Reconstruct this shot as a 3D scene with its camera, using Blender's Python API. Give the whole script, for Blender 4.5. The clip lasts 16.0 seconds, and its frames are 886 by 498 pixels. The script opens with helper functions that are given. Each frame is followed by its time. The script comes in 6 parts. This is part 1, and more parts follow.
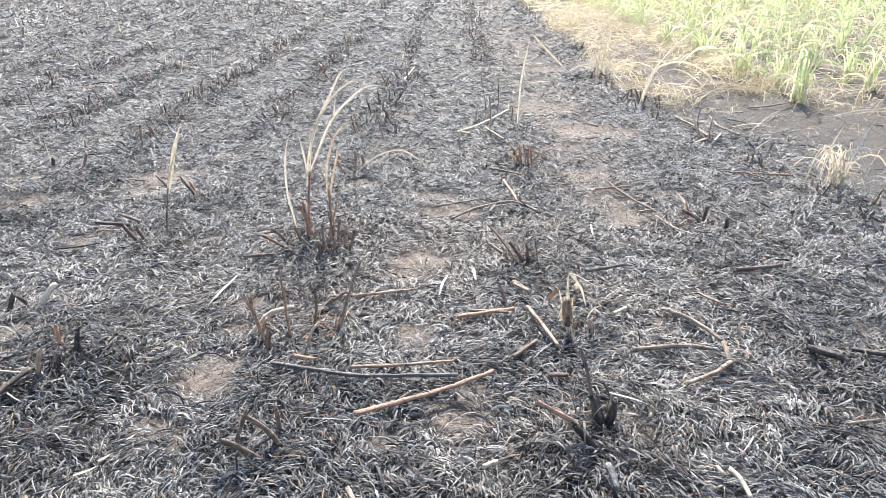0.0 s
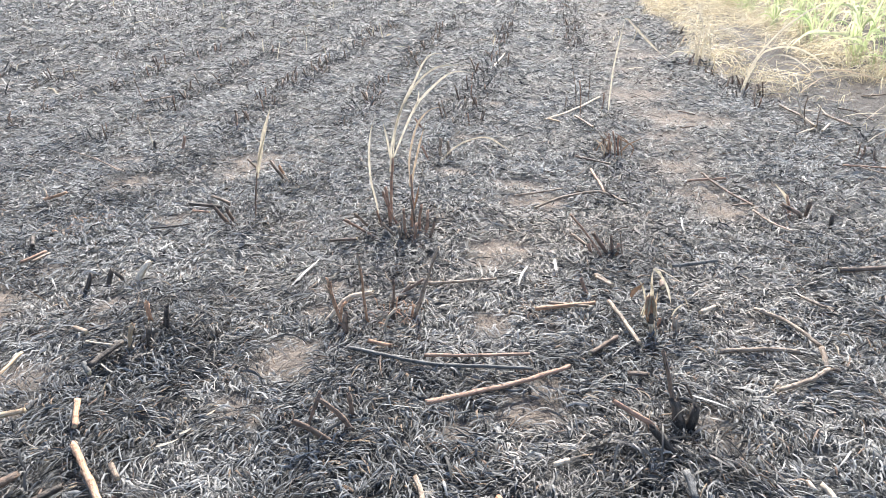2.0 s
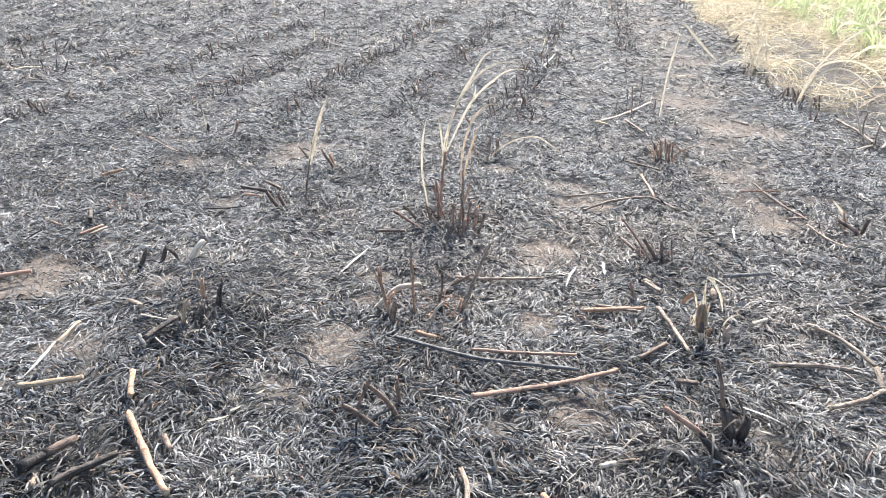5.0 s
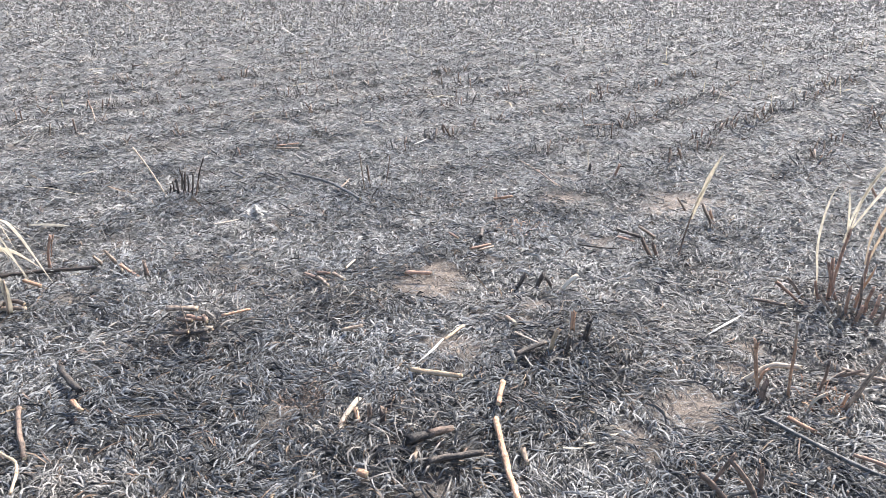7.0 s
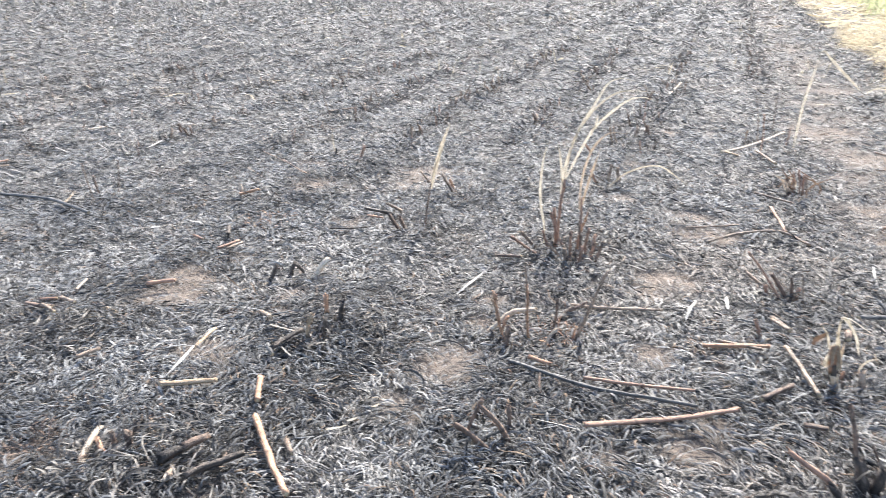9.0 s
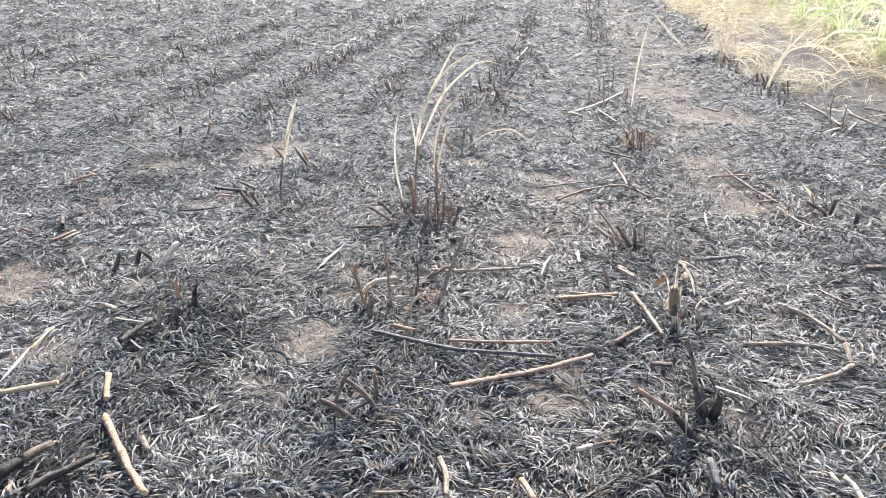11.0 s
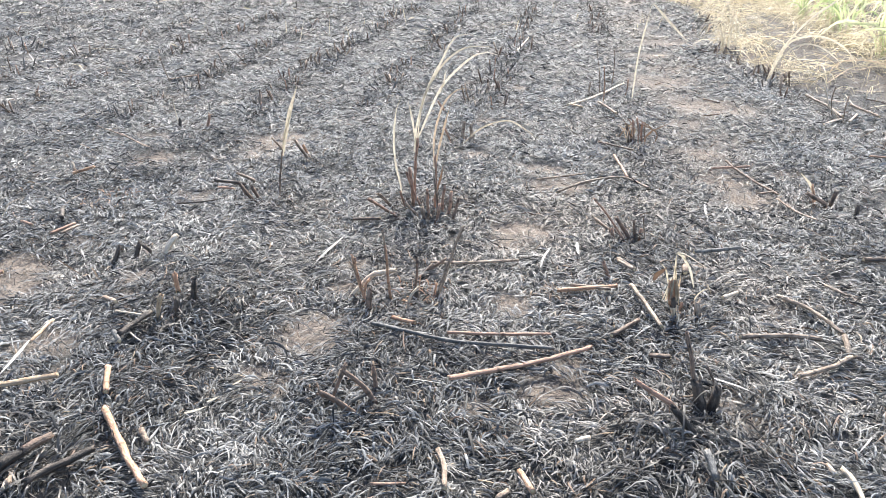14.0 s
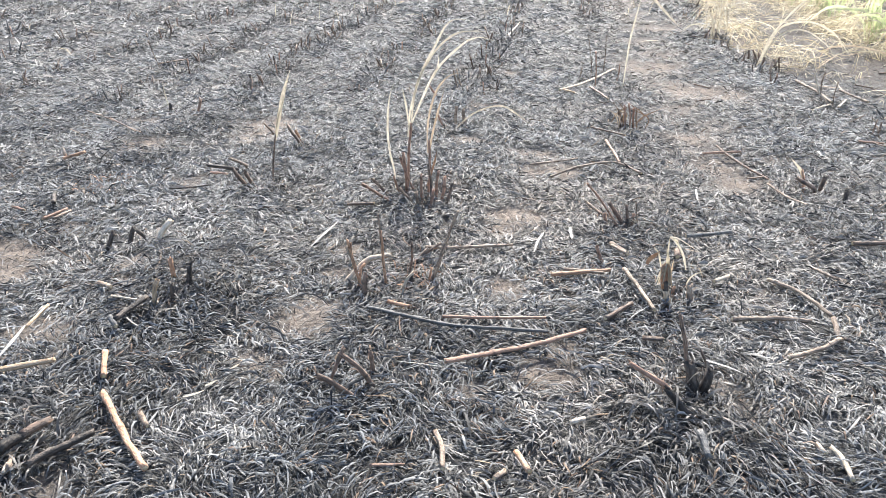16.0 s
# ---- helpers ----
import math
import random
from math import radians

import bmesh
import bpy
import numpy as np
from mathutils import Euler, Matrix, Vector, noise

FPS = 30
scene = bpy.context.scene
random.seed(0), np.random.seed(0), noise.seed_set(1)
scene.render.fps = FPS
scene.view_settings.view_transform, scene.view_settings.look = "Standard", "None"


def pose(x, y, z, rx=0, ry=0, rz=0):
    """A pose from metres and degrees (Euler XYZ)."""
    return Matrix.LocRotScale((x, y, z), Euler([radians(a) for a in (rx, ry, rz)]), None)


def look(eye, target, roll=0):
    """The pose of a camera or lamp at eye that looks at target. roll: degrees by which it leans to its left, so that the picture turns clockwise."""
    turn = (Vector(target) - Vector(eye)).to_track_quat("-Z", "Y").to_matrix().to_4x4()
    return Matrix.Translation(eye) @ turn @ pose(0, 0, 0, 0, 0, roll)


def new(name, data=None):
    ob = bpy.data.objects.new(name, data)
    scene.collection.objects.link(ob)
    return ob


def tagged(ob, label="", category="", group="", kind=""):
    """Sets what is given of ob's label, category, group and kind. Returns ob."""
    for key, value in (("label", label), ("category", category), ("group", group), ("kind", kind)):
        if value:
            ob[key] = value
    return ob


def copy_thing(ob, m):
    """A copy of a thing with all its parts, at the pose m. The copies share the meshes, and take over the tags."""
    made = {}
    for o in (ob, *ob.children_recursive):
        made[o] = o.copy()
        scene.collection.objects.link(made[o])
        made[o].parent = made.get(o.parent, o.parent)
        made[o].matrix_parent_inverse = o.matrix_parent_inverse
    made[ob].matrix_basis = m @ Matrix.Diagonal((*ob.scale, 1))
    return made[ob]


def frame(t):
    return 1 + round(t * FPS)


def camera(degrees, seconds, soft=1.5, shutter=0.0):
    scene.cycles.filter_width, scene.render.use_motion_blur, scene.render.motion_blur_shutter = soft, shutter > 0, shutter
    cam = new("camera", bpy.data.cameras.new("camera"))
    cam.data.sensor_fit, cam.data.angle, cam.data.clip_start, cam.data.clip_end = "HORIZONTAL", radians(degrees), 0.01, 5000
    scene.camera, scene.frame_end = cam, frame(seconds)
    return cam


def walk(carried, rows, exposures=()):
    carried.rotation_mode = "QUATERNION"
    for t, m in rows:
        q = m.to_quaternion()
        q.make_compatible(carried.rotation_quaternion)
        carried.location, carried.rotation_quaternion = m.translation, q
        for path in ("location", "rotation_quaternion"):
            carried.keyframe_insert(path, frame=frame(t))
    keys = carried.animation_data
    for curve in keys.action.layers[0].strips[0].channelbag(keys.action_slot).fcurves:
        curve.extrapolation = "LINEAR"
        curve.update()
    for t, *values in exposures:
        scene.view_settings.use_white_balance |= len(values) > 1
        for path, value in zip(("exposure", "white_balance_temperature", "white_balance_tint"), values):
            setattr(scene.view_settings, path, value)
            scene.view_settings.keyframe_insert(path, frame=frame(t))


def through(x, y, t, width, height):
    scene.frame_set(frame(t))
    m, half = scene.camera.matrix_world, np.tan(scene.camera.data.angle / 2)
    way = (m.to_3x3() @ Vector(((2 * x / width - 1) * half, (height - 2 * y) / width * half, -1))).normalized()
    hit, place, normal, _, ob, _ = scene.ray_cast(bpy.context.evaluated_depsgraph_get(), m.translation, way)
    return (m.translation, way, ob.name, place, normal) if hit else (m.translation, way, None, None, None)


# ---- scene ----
cam = camera(63.5, 16.0, soft=0.5, shutter=0.12)
PATH = [
    (0, (0.324, -0.098, 1.484), (0.053, 1.719, 0.692), -0.5),
    (0.5, (0.333, -0.093, 1.483), (0.018, 1.716, 0.691), 0.3),
    (1, (0.345, -0.078, 1.479), (-0.085, 1.701, 0.671), 0.1),
    (1.5, (0.352, -0.049, 1.459), (-0.13, 1.674, 0.566), -1.3),
    (2, (0.351, -0.05, 1.472), (-0.157, 1.702, 0.653), -1.9),
    (2.5, (0.337, -0.058, 1.469), (-0.192, 1.692, 0.658), -0.9),
    (3, (0.332, -0.071, 1.468), (-0.193, 1.678, 0.653), -1.0),
    (3.2, (0.328, -0.069, 1.462), (-0.156, 1.679, 0.619), -0.1),
    (5.3, (0.255, -0.097, 1.468), (-0.4, 1.609, 0.655), 0.6),
    (5.5, (0.229, -0.125, 1.499), (-0.586, 1.543, 0.754), -1.1),
    (5.8, (0.196, -0.184, 1.517), (-0.836, 1.373, 0.803), -0.8),
    (6, (0.188, -0.202, 1.518), (-0.981, 1.26, 0.814), -1.2),
    (6.5, (0.194, -0.203, 1.517), (-1.18, 1.074, 0.823), -1.0),
    (7, (0.184, -0.217, 1.51), (-1.198, 1.035, 0.786), 0.2),
    (7.5, (0.2, -0.247, 1.502), (-1.258, 0.894, 0.747), -0.6),
    (8, (0.204, -0.245, 1.509), (-1.229, 0.96, 0.808), -1.1),
    (8.5, (0.206, -0.212, 1.5), (-1.069, 1.125, 0.735), -0.1),
    (8.8, (0.247, -0.161, 1.484), (-0.857, 1.339, 0.755), -1.3),
    (9, (0.289, -0.129, 1.475), (-0.605, 1.494, 0.721), -1.3),
    (9.2, (0.319, -0.110, 1.472), (-0.364, 1.588, 0.664), -0.4),
    (9.5, (0.335, -0.101, 1.463), (-0.194, 1.654, 0.664), -0.5),
    (9.7, (0.33, -0.105, 1.452), (-0.139, 1.671, 0.661), 0.6),
    (11.8, (0.316, -0.092, 1.464), (-0.271, 1.62, 0.613), -1.5),
    (12, (0.317, -0.093, 1.471), (-0.274, 1.637, 0.66), -1.1),
    (12.5, (0.32, -0.109, 1.469), (-0.258, 1.627, 0.662), -0.4),
    (13, (0.31, -0.113, 1.466), (-0.259, 1.618, 0.643), -0.3),
    (13.5, (0.318, -0.105, 1.458), (-0.231, 1.629, 0.627), -0.1),
    (14, (0.326, -0.092, 1.456), (-0.219, 1.633, 0.604), -1.1),
    (14.5, (0.325, -0.089, 1.451), (-0.191, 1.624, 0.556), -0.6),
    (15, (0.328, -0.11, 1.464), (-0.235, 1.609, 0.611), -2.2),
    (15.5, (0.315, -0.113, 1.456), (-0.182, 1.618, 0.585), -0.5),
    (16, (0.309, -0.115, 1.459), (-0.203, 1.602, 0.571), -0.8),
]
walk(cam, [(row[0], look(*row[1:])) for row in PATH], exposures=[(0.0, 1.10, 6530, 9), (1.5, 1.04, 6530, 8.4), (3.0, 1.09, 6530, 8.2), (6.0, 1.06, 6530, 9), (7.0, 1.07, 6530, 10.5), (8.4, 1.12, 6530, 10.5), (9.0, 1.22, 6530, 9.5), (9.7, 1.12, 6530, 9), (12.0, 1.11, 6530, 8.2), (16.0, 1.10, 6530, 7.8)])

# ---- light: hazy afternoon sun straight up the rows ----
SUN_HEIGHT, SUN_TURN = 45.0, -6.0
world = bpy.data.worlds.new("sky")
scene.world = world
world.use_nodes = True
wn = world.node_tree
sky = wn.nodes.new("ShaderNodeTexSky")
sky.sky_type, sky.sun_disc = "NISHITA", False
sky.sun_elevation, sky.sun_rotation = radians(SUN_HEIGHT), radians(SUN_TURN)
sky.air_density, sky.dust_density = 1.0, 3.0
wn.links.new(sky.outputs[0], wn.nodes["Background"].inputs[0])
wn.nodes["Background"].inputs[1].default_value = 0.15
sun_dir = Vector((math.sin(radians(SUN_TURN)) * math.cos(radians(SUN_HEIGHT)),
                  math.cos(radians(SUN_TURN)) * math.cos(radians(SUN_HEIGHT)), math.sin(radians(SUN_HEIGHT))))
sun = new("sun", bpy.data.lights.new("sun", "SUN"))
sun.data.energy, sun.data.angle, sun.data.color = 4.3, radians(1.2), (1.0, 0.965, 0.91)
sun.matrix_basis = look(sun_dir * 50, (0, 0, 0))


# ---- materials ----
def material(name):
    m = bpy.data.materials.new(name)
    m.use_nodes = True
    t = m.node_tree
    return m, t, t.nodes["Principled BSDF"]


def node(t, kind, **values):
    n = t.nodes.new(kind)
    for key, value in values.items():
        n.inputs[key].default_value = value
    return n


def grain(t, scale, detail=3.0, rough=0.6, stretch=None):
    """Noise at true size, read at the place in the world."""
    g = t.nodes.new("ShaderNodeNewGeometry")
    n = node(t, "ShaderNodeTexNoise", Scale=scale, Detail=detail, Roughness=rough)
    if stretch:
        mp = t.nodes.new("ShaderNodeMapping")
        mp.inputs["Scale"].default_value = stretch
        t.links.new(g.outputs["Position"], mp.inputs["Vector"])
        t.links.new(mp.outputs[0], n.inputs["Vector"])
    else:
        t.links.new(g.outputs["Position"], n.inputs["Vector"])
    return n.outputs["Fac"]


def ramp(t, fac, *stops):
    r = t.nodes.new("ShaderNodeValToRGB")
    els = r.color_ramp.elements
    while len(els) < len(stops):
        els.new(0.5)
    for e, (at, c) in zip(els, stops):
        e.position = at
        e.color = (*c, 1) if isinstance(c, tuple) else (c, c, c, 1)
    t.links.new(fac, r.inputs[0])
    return r.outputs["Color"]


def mix(t, fac, a, b, blend="MIX"):
    n = t.nodes.new("ShaderNodeMix")
    n.data_type, n.blend_type = "RGBA", blend
    for socket, value in ((n.inputs[0], fac), (n.inputs[6], a), (n.inputs[7], b)):
        if isinstance(value, bpy.types.NodeSocket):
            t.links.new(value, socket)
        elif isinstance(value, tuple):
            socket.default_value = (*value, 1)
        else:
            socket.default_value = value
    return n.outputs[2]


def relief(t, b, fac, strength, distance):
    n = node(t, "ShaderNodeBump", Strength=strength, Distance=distance)
    t.links.new(fac, n.inputs["Height"])
    t.links.new(n.outputs[0], b.inputs["Normal"])


def multiply(t, a, b):
    n = t.nodes.new("ShaderNodeMath")
    n.operation = "MULTIPLY"
    t.links.new(a, n.inputs[0])
    if isinstance(b, bpy.types.NodeSocket):
        t.links.new(b, n.inputs[1])
    else:
        n.inputs[1].default_value = b
    return n.outputs[0]


def dusty(b, weight):
    """Fine ash dust that scatters light at low angles."""
    b.inputs["Sheen Weight"].default_value = weight
    b.inputs["Sheen Roughness"].default_value = 0.38
    b.inputs["Sheen Tint"].default_value = (1.0, 0.985, 0.97, 1)


def attribute(t, name):
    a = t.nodes.new("ShaderNodeAttribute")
    a.attribute_name = name
    return a.outputs["Fac"]


def blend(t, a, b, share):
    """Two values mixed, with that share of the second."""
    n = t.nodes.new("ShaderNodeMix")
    if isinstance(share, float):
        n.inputs[0].default_value = share
    else:
        t.links.new(share, n.inputs[0])
    t.links.new(a, n.inputs[2])
    t.links.new(b, n.inputs[3])
    return n.outputs[0]


def litter_material():
    """Burnt leaf strips: black char to pale ash, strip by strip, with lighter ash beds, painted distance haze and a few
    tan unburnt leaves.
    """
    m, t, b = material("burnt_leaf")
    g = t.nodes.new("ShaderNodeNewGeometry")
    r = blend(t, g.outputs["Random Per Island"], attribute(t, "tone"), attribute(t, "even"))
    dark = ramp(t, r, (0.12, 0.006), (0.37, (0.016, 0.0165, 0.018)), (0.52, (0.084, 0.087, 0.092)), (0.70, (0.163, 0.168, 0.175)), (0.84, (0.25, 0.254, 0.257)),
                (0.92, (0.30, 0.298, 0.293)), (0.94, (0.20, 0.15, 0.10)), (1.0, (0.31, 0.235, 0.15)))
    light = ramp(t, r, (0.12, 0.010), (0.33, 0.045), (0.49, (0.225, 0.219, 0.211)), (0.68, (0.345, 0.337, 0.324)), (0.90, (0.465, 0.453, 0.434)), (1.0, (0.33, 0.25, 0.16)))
    # the paler ramp carries painted distance haze as well as ash
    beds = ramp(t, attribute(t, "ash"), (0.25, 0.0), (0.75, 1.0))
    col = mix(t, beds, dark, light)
    brown = ramp(t, g.outputs["Random Per Island"], (0.0, (0.27, 0.19, 0.125)), (0.028, (0.16, 0.100, 0.072)), (0.055, (0.34, 0.255, 0.175)))
    col = mix(t, ramp(t, g.outputs["Random Per Island"], (0.044, 0.8), (0.048, 0.0)), col, brown)
    streak = ramp(t, grain(t, 140.0, 2.0), (0.3, 0.6), (0.7, 1.25))
    col = mix(t, 1.0, col, streak, "MULTIPLY")
    dust = ramp(t, attribute(t, "dust"), (0.0, (0.955, 1.0, 1.055)), (0.45, 1.0), (1.0, (1.15, 1.02, 0.915)))
    col = mix(t, 1.0, col, dust, "MULTIPLY")
    t.links.new(col, b.inputs["Base Color"])
    b.inputs["Roughness"].default_value = 0.60
    b.inputs["Specular IOR Level"].default_value = 0.34
    dusty(b, 0.45)
    relief(t, b, grain(t, 260.0, 2.0), 0.35, 0.002)
    return m


def ground_material():
    m, t, b = material("ash_and_soil")
    def weight(name):
        return attribute(t, name)
    ash = ramp(t, grain(t, 38.0, 6.0, 0.72), (0.30, 0.008), (0.48, 0.022), (0.60, (0.07, 0.068, 0.066)), (0.74, (0.20, 0.195, 0.19)))
    # the ground pales likewise, with the haze in its colour
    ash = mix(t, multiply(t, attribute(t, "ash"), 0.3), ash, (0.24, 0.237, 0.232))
    soil = ramp(t, grain(t, 9.0, 8.0, 0.72), (0.28, (0.122, 0.095, 0.077)), (0.5, (0.258, 0.208, 0.169)), (0.72, (0.370, 0.310, 0.260)))
    soot = ramp(t, grain(t, 55.0, 5.0, 0.7), (0.48, 0.0), (0.66, 0.75))
    soil = mix(t, soot, soil, (0.03, 0.028, 0.026))
    turned = ramp(t, grain(t, 14.0, 8.0, 0.75), (0.3, (0.045, 0.037, 0.031)), (0.55, (0.115, 0.094, 0.078)), (0.75, (0.21, 0.172, 0.14)))
    soil = mix(t, weight("turned"), soil, turned)
    col = mix(t, weight("bare"), ash, soil)
    meadow = ramp(t, grain(t, 0.9, 7.0, 0.7), (0.3, (0.26, 0.27, 0.14)), (0.55, (0.46, 0.43, 0.27)), (0.75, (0.60, 0.54, 0.38)))
    col = mix(t, weight("meadow"), col, meadow)
    t.links.new(col, b.inputs["Base Color"])
    b.inputs["Roughness"].default_value = 0.92
    b.inputs["Specular IOR Level"].default_value = 0.25
    dusty(b, 0.25)
    relief(t, b, grain(t, 60.0, 9.0, 0.75), 0.9, 0.02)
    return m


def stalk_material(name, base, tip, char, amount):
    """Cane rind: base colour with lengthwise mottling, scorched over part of it."""
    m, t, b = material(name)
    info = t.nodes.new("ShaderNodeObjectInfo")
    lengthwise = t.nodes.new("ShaderNodeCombineXYZ")
    for axis, name_, times in (("X", "along", 9.0), ("Y", "round", 1.6)):
        t.links.new(multiply(t, attribute(t, name_), times), lengthwise.inputs[axis])
    t.links.new(multiply(t, info.outputs["Random"], 61.0), lengthwise.inputs["Z"])
    def streaks(scale, detail):
        n = node(t, "ShaderNodeTexNoise", Scale=scale, Detail=detail, Roughness=0.7)
        t.links.new(lengthwise.outputs[0], n.inputs["Vector"])
        return n.outputs["Fac"]
    body = mix(t, ramp(t, streaks(1.6, 4.0), (0.35, 0.0), (0.66, 1.0)), base, tip)
    body = mix(t, 1.0, body, ramp(t, info.outputs["Random"], (0.0, 0.75), (1.0, 1.18)), "MULTIPLY")
    body = mix(t, 1.0, body, ramp(t, streaks(3.6, 6.0), (0.30, 0.42), (0.5, 0.95), (0.68, 1.25)), "MULTIPLY")
    body = mix(t, ramp(t, attribute(t, "joint"), (0.05, 0.0), (0.15, 0.7)), body, char)
    scorch = blend(t, streaks(1.1, 6.0), grain(t, 17.0, 7.0, 0.78), 0.45)
    burn = ramp(t, scorch, (amount - 0.07, 0.0), (amount + 0.05, 1.0))
    col = mix(t, burn, body, char)
    fleck = ramp(t, grain(t, 190.0, 2.0), (0.62, 0.0), (0.74, 0.28))
    col = mix(t, fleck, col, (0.30, 0.285, 0.27))
    t.links.new(col, b.inputs["Base Color"])
    b.inputs["Roughness"].default_value = 0.55
    b.inputs["Specular IOR Level"].default_value = 0.4
    relief(t, b, grain(t, 150.0, 6.0, 0.7), 0.9, 0.005)
    return m


def leaf_material(name, low, high, through=0.45, per_island=False):
    """Thin dry or green blades that let the light through."""
    m, t, b = material(name)
    g = t.nodes.new("ShaderNodeNewGeometry")
    info = t.nodes.new("ShaderNodeObjectInfo")
    r = g.outputs["Random Per Island"] if per_island else info.outputs["Random"]
    mid = tuple((p + q) / 2 for p, q in zip(low, high))
    col = ramp(t, r, (0.0, low), (0.5, mid), (1.0, high))
    col = mix(t, 1.0, col, ramp(t, grain(t, 45.0, 3.0), (0.3, 0.7), (0.7, 1.2)), "MULTIPLY")
    t.links.new(col, b.inputs["Base Color"])
    b.inputs["Roughness"].default_value = 0.5
    thin = t.nodes.new("ShaderNodeBsdfTranslucent")
    t.links.new(col, thin.inputs["Color"])
    both = t.nodes.new("ShaderNodeMixShader")
    both.inputs[0].default_value = through
    t.links.new(b.outputs[0], both.inputs[1])
    t.links.new(thin.outputs[0], both.inputs[2])
    t.links.new(both.outputs[0], t.nodes["Material Output"].inputs["Surface"])
    return m


def bark_material():
    m, t, b = material("bark")
    t.links.new(ramp(t, grain(t, 7.0, 6.0, 0.7, (1, 1, 0.25)), (0.3, (0.05, 0.038, 0.03)), (0.7, (0.19, 0.15, 0.12))), b.inputs["Base Color"])
    b.inputs["Roughness"].default_value = 0.9
    relief(t, b, grain(t, 9.0, 6.0, 0.7, (1, 1, 0.25)), 0.8, 0.03)
    return m


CHAR = (0.014, 0.013, 0.013)
LITTER, EARTH, BARK = litter_material(), ground_material(), bark_material()
STALK = {
    "orange": stalk_material("scorched_orange_cane", (0.47, 0.25, 0.15), (0.63, 0.42, 0.29), (0.12, 0.065, 0.048), 0.60),
    "tan": stalk_material("tan_cane", (0.39, 0.285, 0.21), (0.53, 0.425, 0.335), (0.095, 0.07, 0.058), 0.53),
    "pale": stalk_material("pale_cane", (0.70, 0.575, 0.45), (0.80, 0.69, 0.56), (0.28, 0.19, 0.14), 0.64),
    "yellow": stalk_material("yellow_cane", (0.63, 0.445, 0.28), (0.74, 0.585, 0.43), (0.16, 0.09, 0.055), 0.58),
    "red": stalk_material("red_brown_cane", (0.38, 0.215, 0.155), (0.53, 0.36, 0.265), (0.085, 0.058, 0.048), 0.60),
    "grey": stalk_material("ash_grey_cane", (0.10, 0.10, 0.103), (0.27, 0.265, 0.26), (0.03, 0.029, 0.029), 0.58),
    "dark": stalk_material("dark_cane", (0.20, 0.135, 0.105), (0.33, 0.235, 0.18), (0.05, 0.043, 0.04), 0.54),
    "char": stalk_material("charred_cane", (0.105, 0.083, 0.070), (0.19, 0.152, 0.128), (0.03, 0.027, 0.026), 0.50),
}
PITH = stalk_material("cut_pith", (0.60, 0.46, 0.28), (0.72, 0.60, 0.42), (0.2, 0.12, 0.07), 0.62)
BLADE = {
    "dry": leaf_material("dry_blade", (0.47, 0.42, 0.335), (0.64, 0.585, 0.485), 0.45),
    "brown": leaf_material("brown_blade", (0.43, 0.33, 0.235), (0.56, 0.45, 0.34), 0.4),
    "rust": leaf_material("rust_brown_blade", (0.20, 0.125, 0.085), (0.29, 0.19, 0.13), 0.2),
    "yellow": leaf_material("yellow_blade", (0.51, 0.44, 0.325), (0.61, 0.54, 0.43), 0.45),
    "ash": leaf_material("ash_white_blade", (0.40, 0.392, 0.375), (0.56, 0.55, 0.53), 0.2),
}
WHITE_ASH = leaf_material("white_ash", (0.36, 0.35, 0.335), (0.60, 0.59, 0.57), 0.2, True)
BURNT = leaf_material("burnt_blade", (0.040, 0.037, 0.036), (0.23, 0.212, 0.195), 0.15, True)
STRAW = leaf_material("straw", (0.46, 0.375, 0.245), (0.86, 0.77, 0.57), 0.45, True)
GREEN = leaf_material("green_cane_blade", (0.43, 0.53, 0.25), (0.78, 0.79, 0.53), 0.5)
GREENS = leaf_material("green_cane_far", (0.46, 0.52, 0.27), (0.80, 0.78, 0.54), 0.5, True)
MEADOW = leaf_material("meadow_grass", (0.44, 0.44, 0.26), (0.80, 0.74, 0.55), 0.4, True)
FOLIAGE = leaf_material("tree_leaf", (0.035, 0.065, 0.018), (0.10, 0.14, 0.045), 0.35, True)


# ---- the lie of the land ----
LEAN = math.atan(0.137)
RA, RB = math.cos(LEAN), math.sin(LEAN)
ROW, ROW_0 = 0.99, -0.24
STAND = (0.2, -0.1)


def across(x, y):
    """Metres across the cane rows."""
    return x * RA + y * RB


def along(x, y):
    return -x * RB + y * RA


def from_row(q, s):
    return q * RA - s * RB, q * RB + s * RA


def waves(x, y, seed, scale, octaves=3):
    """A smooth uneven field from -1 to 1, made of turned sine waves."""
    rng = np.random.RandomState(seed)
    total, weight = 0.0, 0.0
    for o in range(octaves):
        for _ in range(3):
            a, ph = rng.uniform(0, 2 * math.pi, 2)
            k = 2 * math.pi / scale * 2 ** o * rng.uniform(0.7, 1.4)
            total = total + np.sin(k * (x * math.cos(a) + y * math.sin(a)) + ph) / 1.7 ** o
            weight += 1 / 1.7 ** o
    return total / weight * 1.7


def burnt_edge(s):
    """Where the burnt ground ends on the green side, across the rows."""
    return 2.22 + 0.10 * np.sin(s * 1.3) + 0.06 * np.sin(s * 3.7 + 1) + 0.24 * np.maximum(0, 6.6 - s)


